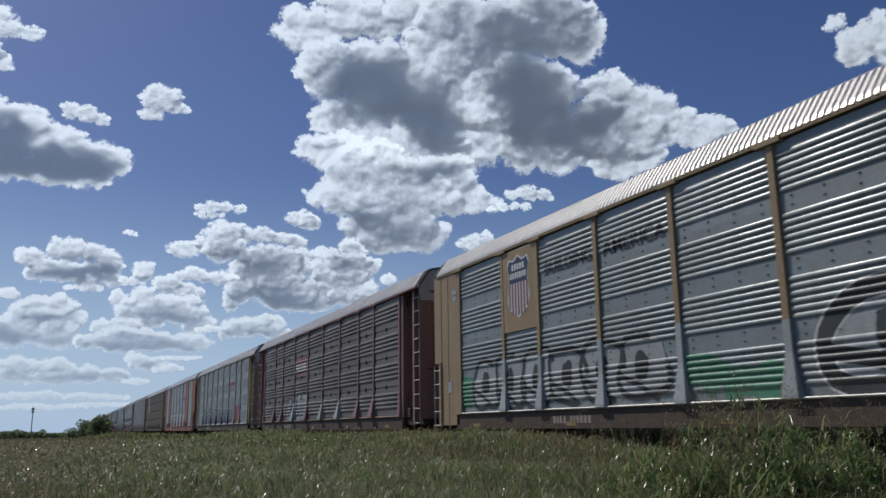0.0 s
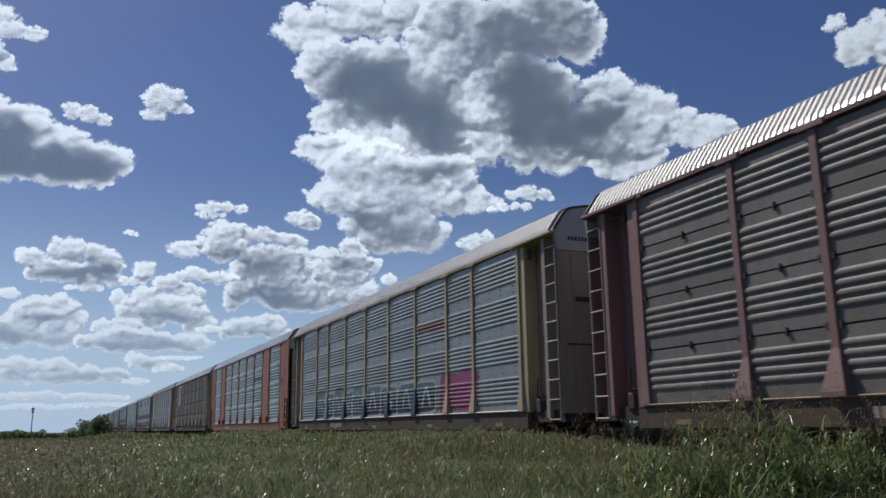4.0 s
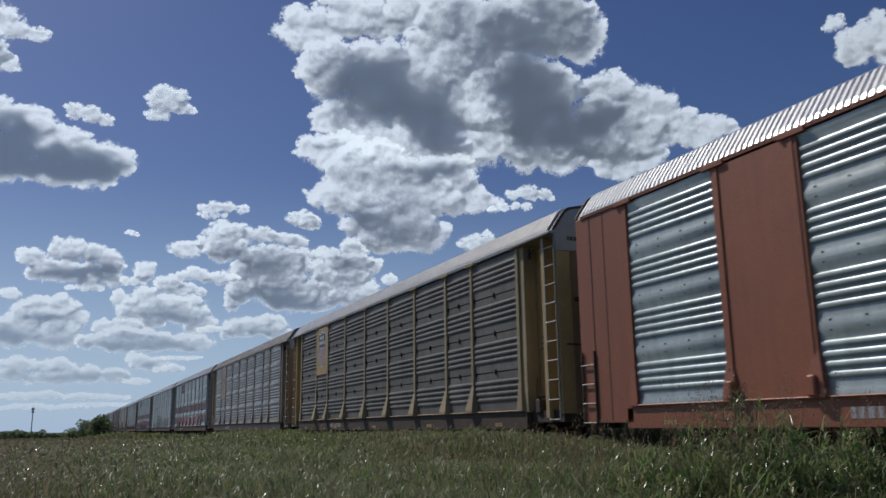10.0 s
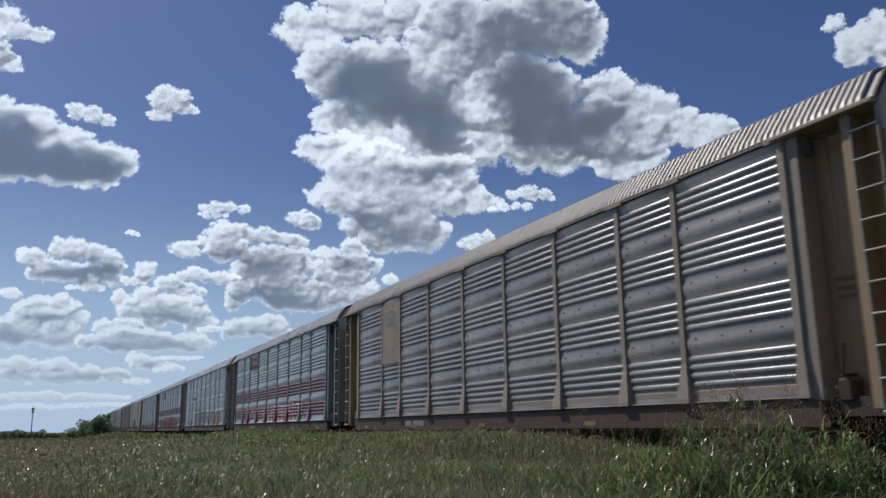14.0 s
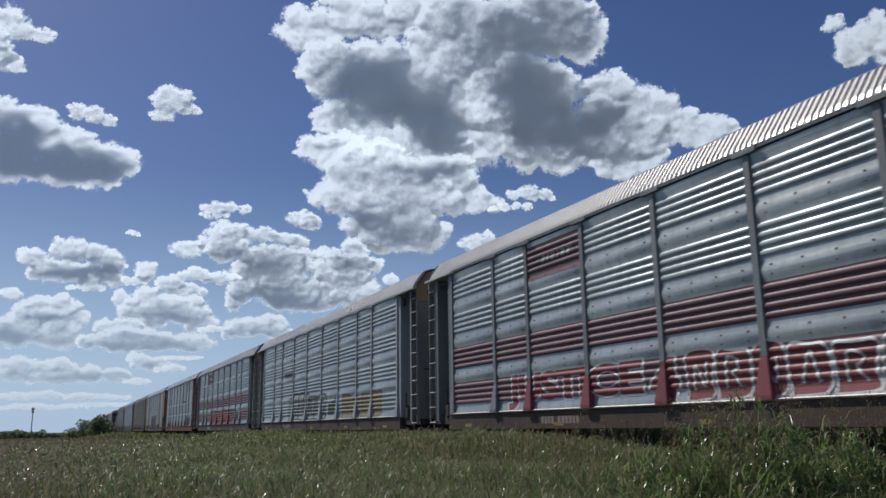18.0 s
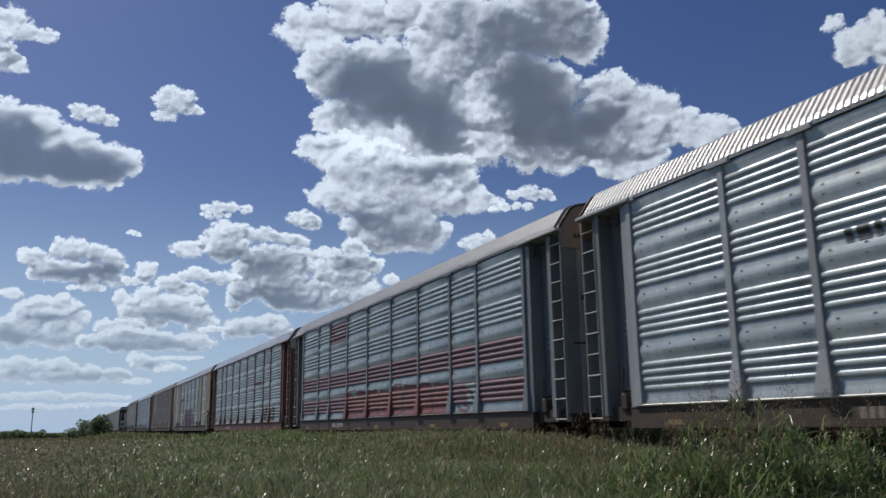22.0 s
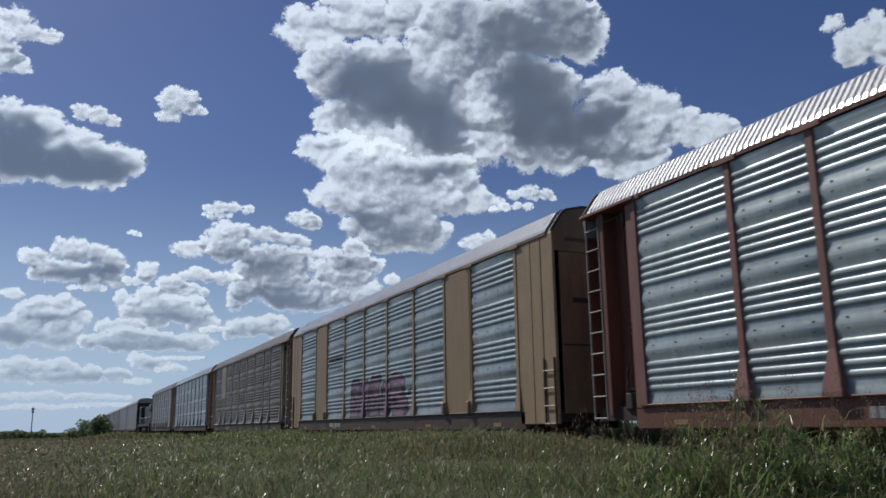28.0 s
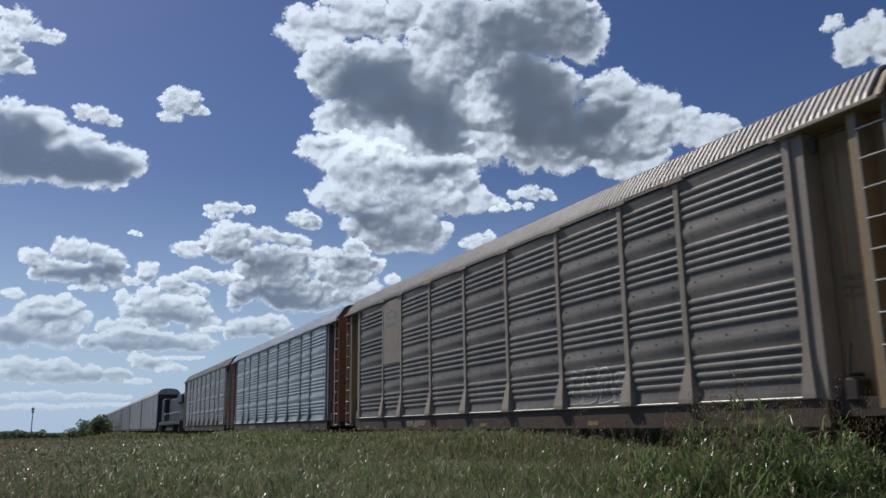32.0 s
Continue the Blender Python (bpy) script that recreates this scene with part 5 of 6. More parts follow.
    top = np.column_stack([xy[:, 0] + np.cos(head) * lean * h * 0.9, xy[:, 1] + np.sin(head) * lean * h * 0.9, z + up])
    me = blades("seed_heads", top, np.random.uniform(0.1, 0.22, len(xy)), np.clip(0.0009 * r, 0.008, 0.03), lean + 0.6, head, SEED)
    tagged(place("seed_heads", me), "brown grass seed heads above the meadow", "grass", "", "stuff")


meadow()


def far_bank():
    """Rank grass and weeds on the other side of the line."""
    n = 60000
    x = np.random.uniform(15.6, 24.0, n)
    y = np.random.uniform(-6, 1, n) ** 2 * 7.0 - 8.0
    y = np.where(np.random.rand(n) < 0.5, np.random.uniform(-8, 70, n), y)
    z = 0.62 * (1 - np.clip((x - 16.5) / 4.0, 0, 1) ** 2)
    h = np.random.uniform(0.9, 1.35, n) + 0.5 * np.clip((x - 18) / 4, 0, 1)
    w = np.clip(0.003 * np.hypot(x, y), 0.04, 0.5)
    me = blades("bank_grass", np.column_stack([x, y, z]), h, w, np.random.uniform(0.05, 0.6, n), np.random.uniform(0, 6.28, n), GRASS)
    tagged(place("bank_grass", me), "rank grass on the far bank of the railway", "grass", "", "stuff")


far_bank()


def weed_clump(x, y, radius, height, count, label):
    rs = np.random.RandomState(int(abs(x * 31 + y * 17)))
    n = count
    a, d = rs.uniform(0, 6.28, n), radius * np.sqrt(rs.rand(n))
    xy = np.stack([x + d * np.cos(a), y + d * np.sin(a)], 1)
    z = heights_at(xy)
    tall = height * (1 - 0.45 * (d / radius) ** 2) * rs.uniform(0.6, 1.0, n)
    thing = empty("weed_clump", pose(x, y, float(heights_at(np.array([[x, y]]))[0])), label, "weeds", "tall weed clumps")
    me = blades("stem", np.column_stack([xy - np.array([x, y]), z - z.mean()]), tall, rs.uniform(0.006, 0.012, n), rs.uniform(0.05, 0.3, n), rs.uniform(0, 6.28, n), WEED)
    tagged(place("stalk", me, thing), kind="stuff")
    m = n * 46
    idx = rs.randint(0, n, m)
    f = rs.uniform(0.2, 0.97, m)
    base = np.column_stack([xy[idx] - np.array([x, y]) + rs.uniform(-0.04, 0.04, (m, 2)), z[idx] - z.mean() + tall[idx] * f])
    me = blades("leaf", base, rs.uniform(0.07, 0.22, m), rs.uniform(0.01, 0.022, m), rs.uniform(0.4, 1.6, m), rs.uniform(0, 6.28, m), WEED)
    tagged(place("foliage", me, thing), kind="stuff")


weed_clump(6.1, 6.4, 1.0, 1.95, 170, "tall arching green weeds standing above the grass")
weed_clump(6.9, 6.3, 0.9, 1.7, 130, "tall arching green weeds standing above the grass")
weed_clump(5.3, 6.6, 0.9, 1.5, 130, "bushy green weeds in the meadow")
weed_clump(6.6, 8.6, 0.7, 1.45, 90, "thin seeding weeds near the railway bank")
weed_clump(5.8, 9.6, 0.8, 1.3, 90, "bushy green weeds in the meadow")


def plume_clump(x, y, radius, height, count, label):
    """Thin stems that carry airy brown seed plumes."""
    rs = np.random.RandomState(int(x * 53 + y * 29))
    a, d = rs.uniform(0, 6.28, count), radius * np.sqrt(rs.rand(count))
    xy = np.stack([d * np.cos(a), d * np.sin(a)], 1)
    tall, lean, head = height * rs.uniform(0.68, 1.0, count), rs.uniform(0.02, 0.2, count), rs.uniform(0, 6.28, count)
    z0 = float(heights_at(np.array([[x, y]]))[0])
    thing = empty("plume_grass", pose(x, y, z0), label, "grass plant", "seeding grass plants")
    me = blades("stalk", np.column_stack([xy, np.zeros(count)]), tall, np.full(count, 0.004), lean, head, SEED)
    tagged(place("stalk", me, thing), kind="stuff")
    m = count * 90
    idx = rs.randint(0, count, m)
    f = rs.uniform(0.72, 1.0, m)
    wide = 0.085 * np.sin((f - 0.7) / 0.3 * 2.6) + 0.012
    out = lean[idx] * tall[idx] * f ** 2.2
    t = rs.uniform(0, 6.28, m)
    r = wide * np.sqrt(rs.rand(m))
    base = np.column_stack([xy[idx, 0] + np.cos(head[idx]) * out + r * np.cos(t), xy[idx, 1] + np.sin(head[idx]) * out + r * np.sin(t), tall[idx] * (f - 0.35 * lean[idx] * f ** 3)])
    me = blades("plume", base, rs.uniform(0.02, 0.05, m), rs.uniform(0.003, 0.006, m), rs.uniform(0.2, 1.2, m), rs.uniform(0, 6.28, m), SEED)
    tagged(place("plume", me, thing), kind="stuff")


plume_clump(5.75, 6.35, 0.55, 2.2, 34, "airy brown seed plumes of tall grass over green weeds")
plume_clump(5.0, 7.6, 0.7, 1.85, 26, "airy brown seed plumes on thin grass stems")
plume_clump(7.6, 6.6, 0.6, 1.95, 22, "airy brown seed plumes on thin grass stems")


def arching_blades():
    """Long pale blades that bend over the weeds."""
    rs = np.random.RandomState(77)
    n = 70
    base = np.column_stack([rs.uniform(4.6, 7.6, n), rs.uniform(5.6, 7.4, n), np.zeros(n)])
    me = blades("arching_blade", base, rs.uniform(1.35, 1.85, n), rs.uniform(0.01, 0.018, n), rs.uniform(0.35, 0.8, n), rs.uniform(0, 6.28, n), WEED)
    tagged(place("arching_blades", me), "long shining grass blades bending over the weeds", "grass", "", "stuff")


arching_blades()


def leaf_mass(name, centres, radii, count, size, material, seed, parent):
    rs = np.random.RandomState(seed)
    pts = []
    for c, r in zip(centres, radii):
        k = int(count * (r / sum(radii)))
        v = rs.normal(size=(k, 3))
        v /= np.linalg.norm(v, axis=1)[:, None]
        v *= (r * rs.uniform(0.55, 1.08, k) ** 0.6)[:, None]
        v[:, 2] *= 0.8
        pts.append(v + np.array(c))
    p = np.concatenate(pts)
    n = len(p)
    u = rs.normal(size=(n, 3))
    u /= np.linalg.norm(u, axis=1)[:, None]
    w = np.cross(u, rs.normal(size=(n, 3)))
    w /= np.linalg.norm(w, axis=1)[:, None]
    s = (size * rs.uniform(0.5, 1.3, n))[:, None]
    verts = np.stack([p - u * s, p + w * s * 0.5, p + u * s, p - w * s * 0.5], 1).reshape(-1, 3)
    loops = np.arange(n * 4)
    me = fast_mesh(name, verts, loops, np.arange(n) * 4, np.full(n, 4), material)
    return place(name, me, parent)


def shrub(x, y, spread, height, seed, label, name="bush", cat="bush"):
    rs = np.random.RandomState(seed)
    thing = empty(name, pose(x, y, ground_height(x, y) - 0.05), label, cat)
    bm = bmesh.new()
    limbs = []
    for i in range(7):
        a = rs.uniform(0, 6.28)
        tip = Vector((math.cos(a) * spread * rs.uniform(0.2, 0.75), math.sin(a) * spread * rs.uniform(0.2, 0.75), height * rs.uniform(0.45, 0.8)))
        limbs.append(tip)
        d = tip
        m = Matrix.Translation(tip / 2) @ d.to_track_quat("Z", "Y").to_matrix().to_4x4()
        bmesh.ops.create_cone(bm, cap_ends=True, segments=6, radius1=0.12, radius2=0.04, depth=d.length, matrix=m)
    part("trunk", bm, BARK, thing)
    cs = [tuple(v) for v in limbs] + [(rs.uniform(-spread, spread) * 0.8, rs.uniform(-spread, spread) * 0.8, height * rs.uniform(0.2, 0.6)) for _ in range(12)]
    rad = [height * rs.uniform(0.18, 0.32) for _ in cs]
    leaf_mass("crown", cs, rad, 2600, 0.05 * height, FOLIAGE, seed, thing)


shrub(7.3, 226, 2.3, 5.6, 5, "dense dark green bush beside the railway")
shrub(4.6, 236, 3.0, 4.9, 6, "rounded green bush beside the railway")
shrub(1.5, 250, 3.2, 3.6, 7, "low green bush in the far meadow")


def far_woods():
    rs = np.random.RandomState(8)
    cs, rad = [], []
    for i in range(150):
        a = radians(-9 + 10.2 * i / 150 + rs.uniform(-0.05, 0.05))
        d = 880 + rs.uniform(-60, 60)
        hgt = 6.4 + 1.0 * math.sin(i * 0.23) + rs.uniform(-1.0, 1.2) - (3.5 if i > 112 else 0)
        hgt = max(1.8, hgt)
        for z in (0.3, 0.62):
            cs.append((d * math.sin(a), d * math.cos(a), hgt * z - 4.0))
            rad.append(hgt * 0.42)
    ob = leaf_mass("far_woods", cs, rad, 16000, 1.1, FOLIAGE, 9, None)
    tagged(ob, "dark line of trees on the horizon", "woods", "", "stuff")


far_woods()


def cell_tower():
    a = radians(-2.03)
    d = 930.0
    thing = empty("cell_tower", pose(d * math.sin(a), d * math.cos(a), -4.0), "slim grey radio mast with antennas at its head", "mast")
    bm = bmesh.new()
    bmesh.ops.create_cone(bm, cap_ends=True, segments=10, radius1=0.6, radius2=0.32, depth=28.4, matrix=Matrix.Translation((0, 0, 14.2)))
    part("pole", bm, GREY, thing)
    for z, r in ((28.0, 1.1), (25.2, 0.9)):
        bm = bmesh.new()
        for i in range(6):
            b = i * math.pi / 3
            box(bm, r * math.cos(b) - 0.25, r * math.cos(b) + 0.25, r * math.sin(b) - 0.25, r * math.sin(b) + 0.25, z - 1.1, z + 1.1)
        bmesh.ops.create_cone(bm, cap_ends=True, segments=12, radius1=r, radius2=r, depth=0.25, matrix=Matrix.Translation((0, 0, z)))
        part("antenna_ring", bm, GREY_LT, thing)
    bm = bmesh.new()
    rod(bm, (0, 0, 28), (0, 0, 31.2), 0.12)
    part("tip", bm, GREY, thing)


cell_tower()


# ---- clouds: far banks of vapour, drifting slowly ----
def perlin(x, y, seed):
    rs = np.random.RandomState(seed)
    perm = rs.permutation(512)
    g = rs.uniform(0, 2 * np.pi, 512)
    xi, yi = np.floor(x).astype(int), np.floor(y).astype(int)
    xf, yf = x - xi, y - yi
    u, v = xf ** 3 * (xf * (xf * 6 - 15) + 10), yf ** 3 * (yf * (yf * 6 - 15) + 10)

    def corner(dx, dy):
        h = perm[(perm[(xi + dx) & 511] + yi + dy) & 511]
        return np.cos(g[h]) * (xf - dx) + np.sin(g[h]) * (yf - dy)
    a = corner(0, 0) * (1 - u) + corner(1, 0) * u
    b = corner(0, 1) * (1 - u) + corner(1, 1) * u
    return a * (1 - v) + b * v


def blur(f, r):
    """A soft mean over about r cells each way."""
    k = np.exp(-0.5 * (np.arange(-2 * r, 2 * r + 1) / r) ** 2)
    k /= k.sum()
    f = np.pad(f, 2 * r, mode="edge")
    f = np.apply_along_axis(lambda v: np.convolve(v, k, "valid"), 0, f)
    return np.apply_along_axis(lambda v: np.convolve(v, k, "valid"), 1, f)


def vapour(A, E, puffs, seed, step):
    """The front of a heaped cloud over a grid of bearings and elevations: big puffs carry smaller ones, and those smaller still.
    Gives the cover (above 0 inside) and the swell towards the eye, in degrees."""
    rs = np.random.RandomState(seed)
    cover = np.full(A.shape, -2.0)
    front = np.full(A.shape, -1.0)
    a0, e0 = A[0, 0], E[0, 0]

    # the air's eddies bend every outline
    bend_a, bend_e, amp, kk = np.zeros(A.shape), np.zeros(A.shape), 0.42, 0.5
    for o in range(4):
        bend_a += amp * perlin(A * kk + 11.7 * o, E * kk + 5.9 * o, seed + 90 + o)
        bend_e += amp * 0.8 * perlin(A * kk + 2.3 * o, E * kk + 17.1 * o, seed + 130 + o)
        amp *= 0.55
        kk *= 2.3
    k = min(1.0, 0.25 + 0.35 * float(np.median([p[3] for p in puffs])))
    AW, EW = A + k * bend_a, E + k * bend_e

    def ball(a, e, dep, ra, re, rd):
        i0, i1 = int((e - re * 1.3 - 0.6 - e0) / step), int((e + re * 1.3 + 0.6 - e0) / step) + 2
        j0, j1 = int((a - ra * 1.3 - 0.6 - a0) / step), int((a + ra * 1.3 + 0.6 - a0) / step) + 2
        i0, j0 = max(0, i0), max(0, j0)
        if i1 <= i0 or j1 <= j0 or i0 >= A.shape[0] or j0 >= A.shape[1]:
            return
        s = np.s_[i0:i1, j0:j1]
        q = 1.0 - ((AW[s] - a) / ra) ** 2 - ((EW[s] - e) / re) ** 2
        cover[s] = np.maximum(cover[s], q * min(1.0, 0.5 * re + 0.45))
        front[s] = np.maximum(front[s], np.where(q > 0, dep + rd * np.sqrt(np.clip(q, 0, 1)), -1.0))

    def heap(a, e, dep, ra, re, rd, level):
        ball(a, e, dep, ra, re, rd)
        if level == 3 or min(ra, re) < 0.11:
            return
        n = (22, 11, 6)[level]
        for _ in range(n):
            t = rs.uniform(0, 2 * np.pi)
            f = rs.uniform(0.35, 1.0) ** 0.5 * rs.choice((0.94, 0.9, 0.7))
            k = rs.uniform(0.2, 0.4)
            up = 1.0 if math.sin(t) > -0.2 else 0.75
            heap(a + ra * f * math.cos(t), e + re * f * math.sin(t) * up, dep + rd * math.sqrt(max(0.0, 1 - f * f)) * 0.9, max(ra, re) * k * (0.5 + 0.5 * ra / max(ra, re)), max(ra, re) * k * 0.86 * (0.4 + 0.6 * re / max(ra, re)), rd * k, level + 1)
    row = []
    for pa, pe, ra, re in puffs:
        n = int(ra / re) if ra > 2.4 * re else 1
        if n == 1:
            row.append((pa, pe, ra, re))
            continue
        for i in range(n + 1):
            u = 2.0 * i / n - 1.0
            k = (1.0 - 0.35 * u * u) * rs.uniform(0.75, 1.15)
            row.append((pa + u * (ra - re * 0.8), pe - re * 0.25 * u * u + rs.uniform(-0.15, 0.2) * re, re * 1.45 * k, re * 1.08 * k))
    for pa, pe, ra, re in row:
        heap(pa, pe, rs.uniform(-0.25, 0.25) * re, ra * 0.98, re * 0.98, 0.5 * (min(ra, 2 * re) + re) * 0.75, 0)
    fray, amp, kk = np.zeros(A.shape), 1.0, 1.1 if step > 0.06 else 2.0
    for o in range(5):
        fray += amp * perlin(A * kk + 7.3 * o, E * kk * 1.1 + 3.1 * o, seed + o)
        amp *= 0.62
        kk *= 2.1
    cover = cover + 0.28 * np.clip((13.0 - E) / 4.0, 0, 1)
    return cover + (0.4 if step > 0.06 else 0.5) * fray * np.clip(0.6 + 1.5 * perlin(A * 0.3, E * 0.3, seed + 60), 0.15, 1.6), front, fray


CLOUDS = []


def cloud(name, label, drift, puffs, cores=(), soft=1.0, seed=None):
    """A bank of vapour from overlapping puffs, and cores painted in as shade, or as light where negative (bearing,
    elevation, half width, half height; degrees).
    """
    seed = 20 + 7 * len(CLOUDS) if seed is None else seed
    far = 4300.0 - 60.0 * len(CLOUDS)
    p = np.array(puffs)
    step = 0.075 if np.median(p[:, 3]) > 1.2 else 0.05
    az = np.arange((p[:, 0] - p[:, 2] * 1.5).min(), (p[:, 0] + p[:, 2] * 1.5).max(), step)
    el = np.arange(max(0.15, (p[:, 1] - p[:, 3] * 1.5).min()), (p[:, 1] + p[:, 3] * 1.5).max(), step)
    A, E = np.meshgrid(az, el)
    d, front, fray = vapour(A, E, puffs, seed, step)
    size = float(np.median(p[:, 3]))
    keep = d > -0.5
    slow = perlin(A * 0.45, E * 0.45, seed + 40) + 0.5 * perlin(A * 1.1, E * 1.1, seed + 41)
    slow2 = perlin(A * 0.45, E * 0.45, seed + 44) + 0.5 * perlin(A * 1.1, E * 1.1, seed + 45)
    core = np.zeros(A.shape)
    for pa, pe, ra, re, *much in cores:
        q = ((A - pa + 0.9 * min(ra, 1.2) * slow + 0.16 * fray) / ra) ** 2 + ((E - pe + 0.9 * min(re, 1.2) * slow2 + 0.16 * fray) / re) ** 2
        core += (much[0] if much else 1.0) * np.exp(-1.0 * q ** 0.95)
    core = np.clip(core, 0, 1.05)
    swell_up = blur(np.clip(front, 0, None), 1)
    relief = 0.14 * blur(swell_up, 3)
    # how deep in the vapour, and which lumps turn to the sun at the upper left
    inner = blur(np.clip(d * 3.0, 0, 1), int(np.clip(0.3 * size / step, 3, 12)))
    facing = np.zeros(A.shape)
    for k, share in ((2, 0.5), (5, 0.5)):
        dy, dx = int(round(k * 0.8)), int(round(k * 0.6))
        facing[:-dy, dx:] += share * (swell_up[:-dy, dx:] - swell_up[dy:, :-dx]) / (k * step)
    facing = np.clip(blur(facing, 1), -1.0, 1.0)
    # light and shade painted per vertex: depth, cores and sunward lumps
    cloud_shade = 0.06 + 0.26 * np.clip(inner * 2.0 - 1.0, 0, 1) + 0.74 * soft * core * (0.92 + 0.3 * slow) * np.clip(0.45 + E / 24.0, 0.5, 1.0) * np.clip(inner * 1.7 - 0.7, 0, 1) - 0.3 * facing * (1.0 - 0.85 * core) + 0.15 * fray * (1.0 - 0.45 * core)
    # painted haze: opacity falls towards the horizon
    haze_fade = np.clip(0.36 + E / 16.0, 0.4, 1.0)
    ids = -np.ones(A.shape, int)
    ids[keep] = np.arange(keep.sum())
    a, e = np.radians(A[keep]), np.radians(E[keep])
    R = far * (1.0 - np.radians(relief[keep]))
    verts = np.stack([R * np.cos(e) * np.sin(a), R * np.cos(e) * np.cos(a), R * np.sin(e)], 1)
    q = np.stack([ids[:-1, :-1], ids[:-1, 1:], ids[1:, 1:], ids[1:, :-1]], -1).reshape(-1, 4)
    q = q[(q >= 0).all(1)]
    me = fast_mesh(name, verts, q.ravel(), np.arange(len(q)) * 4, np.full(len(q), 4), CLOUD)
    for nm, val in (("cover", d[keep]), ("thickness", cloud_shade[keep]), ("opacity_share", haze_fade[keep])):
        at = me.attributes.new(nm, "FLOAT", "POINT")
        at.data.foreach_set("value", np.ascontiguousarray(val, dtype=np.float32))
    me.polygons.foreach_set("use_smooth", np.ones(len(q), dtype=bool))
    ob = place(name, me)
    ob.matrix_basis = pose(*EYE)
    ob.visible_shadow = False
    tagged(ob, label, "cloud", "clouds in the sky")
    CLOUDS.append((ob, drift))


cloud("tower_cloud", "large towering cumulus cloud with grey core and bright rims", 0.25, [(14.6, 26.9, 2.6, 1.6), (17.5, 28.1, 2.5, 1.6), (20.5, 27.8, 2.6, 1.5), (23.5, 28.4, 3.4, 1.6), (27.3, 26.8, 5.1, 3.0), (32.0, 27.3, 4.2, 2.7), (35.1, 26.4, 1.7, 2.2), (16.3, 24.4, 2.6, 2.3), (20.5, 23.9, 4.2, 3.0), (25.6, 23.1, 5.0, 3.4), (30.6, 22.2, 4.6, 3.0), (18.4, 21.0, 3.5, 1.8), (21.9, 19.7, 4.1, 2.1), (26.3, 20.0, 3.5, 2.5), (31.3, 19.5, 3.9, 1.9), (36.5, 22.7, 2.2, 1.1), (38.9, 21.4, 2.2, 1.4), (35.8, 19.7, 4.4, 2.1), (40.5, 19.7, 2.4, 1.4), (42.7, 19.1, 2.2, 1.0), (37.6, 17.7, 2.7, 1.3), (32.8, 18.2, 3.2, 1.2)],
      [(18.39, 24.25, 2.1, 1.58), (20.49, 22.59, 3.56, 1.91), (24.04, 20.66, 2.5, 1.62), (31, 22.92, 2.49, 1.89), (32.13, 20.38, 3.68, 1.61), (30.32, 26.71, 6.33, 2.76, 0.72), (20.49, 19.89, 1.41, 0.7, -1.1), (26.96, 20.49, 1, 1.39, -1.7), (28.49, 20.44, 0.66, 0.85, -0.8), (22.41, 26.18, 0.6, 0.74, -0.7), (18.37, 26.64, 1.86, 0.33, -0.8), (35.38, 20.16, 2.01, 1.52, 0.6), (37.03, 20.97, 1.59, 1.05, 0.4), (37.24, 18.1, 1.96, 0.69, 0.3)], 0.95)
cloud("hanging_cloud", "ragged white cumulus cloud trailing downwards", 0.15, [(16.4, 18.9, 2.5, 1.5), (19.3, 17.7, 3.7, 1.9), (17.6, 16.0, 2.6, 1.8), (21.5, 16.4, 4.1, 2.2), (20.5, 13.8, 3.4, 1.9), (23.1, 13.2, 1.8, 1.3), (20.1, 12.4, 2.0, 0.7), (25.8, 15.4, 2.9, 0.9), (24.6, 17.3, 2.5, 1.6)],
      [(18.46, 14.41, 1.21, 0.63, 0.8), (20.89, 13.43, 2.43, 1.18, 0.7), (19.67, 16.97, 1.23, 0.55, 0.3), (23.38, 17.75, 2.89, 0.7, 0.7), (17.22, 17.32, 1.22, 0.78, 0.3), (21.71, 15.4, 2.04, 0.79, 0.35)], 0.9)
cloud("wisp_cloud", "small torn white cloud wisp", 0.20, [(30.5, 15.9, 1.7, 0.7), (29.1, 15.0, 1.5, 0.4), (31.5, 15.6, 1.0, 0.4)],
      [], 1.00)
cloud("wisp_cloud", "small torn white cloud wisp", 0.20, [(26.8, 12.6, 1.4, 0.7)],
      [], 1.00)
cloud("flat_cloud", "broad flat-based cumulus cloud with bright top", 1.00, [(-5.3, 19.2, 1.7, 1.2), (-3.3, 18.5, 2.0, 1.4), (-1.0, 17.7, 2.2, 1.2), (1.3, 17.3, 1.8, 1.3), (-1.9, 16.2, 3.8, 0.9), (-5.2, 16.8, 2.4, 1.8), (-7.6, 18.0, 2.1, 2.3)],
      [(-3.29, 16.73, 3.91, 1.12), (0.11, 16.6, 2.41, 0.72), (-4.69, 17.77, 1.28, 1.24), (-6.54, 17.15, 1.84, 2.03)], 1.1)
cloud("torn_cloud", "torn white cloud high in the sky", 1.25, [(-5.6, 24.8, 1.3, 1.1), (-3.8, 24.4, 0.9, 0.5), (-5.4, 22.4, 0.9, 0.6), (-7.2, 23.1, 1.6, 2.0)],
      [], 1.00)
cloud("small_cloud", "small bright cumulus cloud", 1.30, [(4.9, 21.6, 1.4, 0.9), (4.3, 20.6, 0.9, 0.5), (6.0, 21.1, 1.0, 0.4)],
      [], 1.00)
cloud("small_cloud", "small bright cumulus cloud", 0.75, [(-0.1, 20.0, 1.5, 0.6), (-0.9, 20.2, 0.7, 0.4)],
      [], 1.00)
cloud("small_cloud", "small bright cumulus cloud", 0.60, [(8.8, 14.8, 1.7, 0.5), (8.1, 14.3, 1.1, 0.3)],
      [], 1.00)
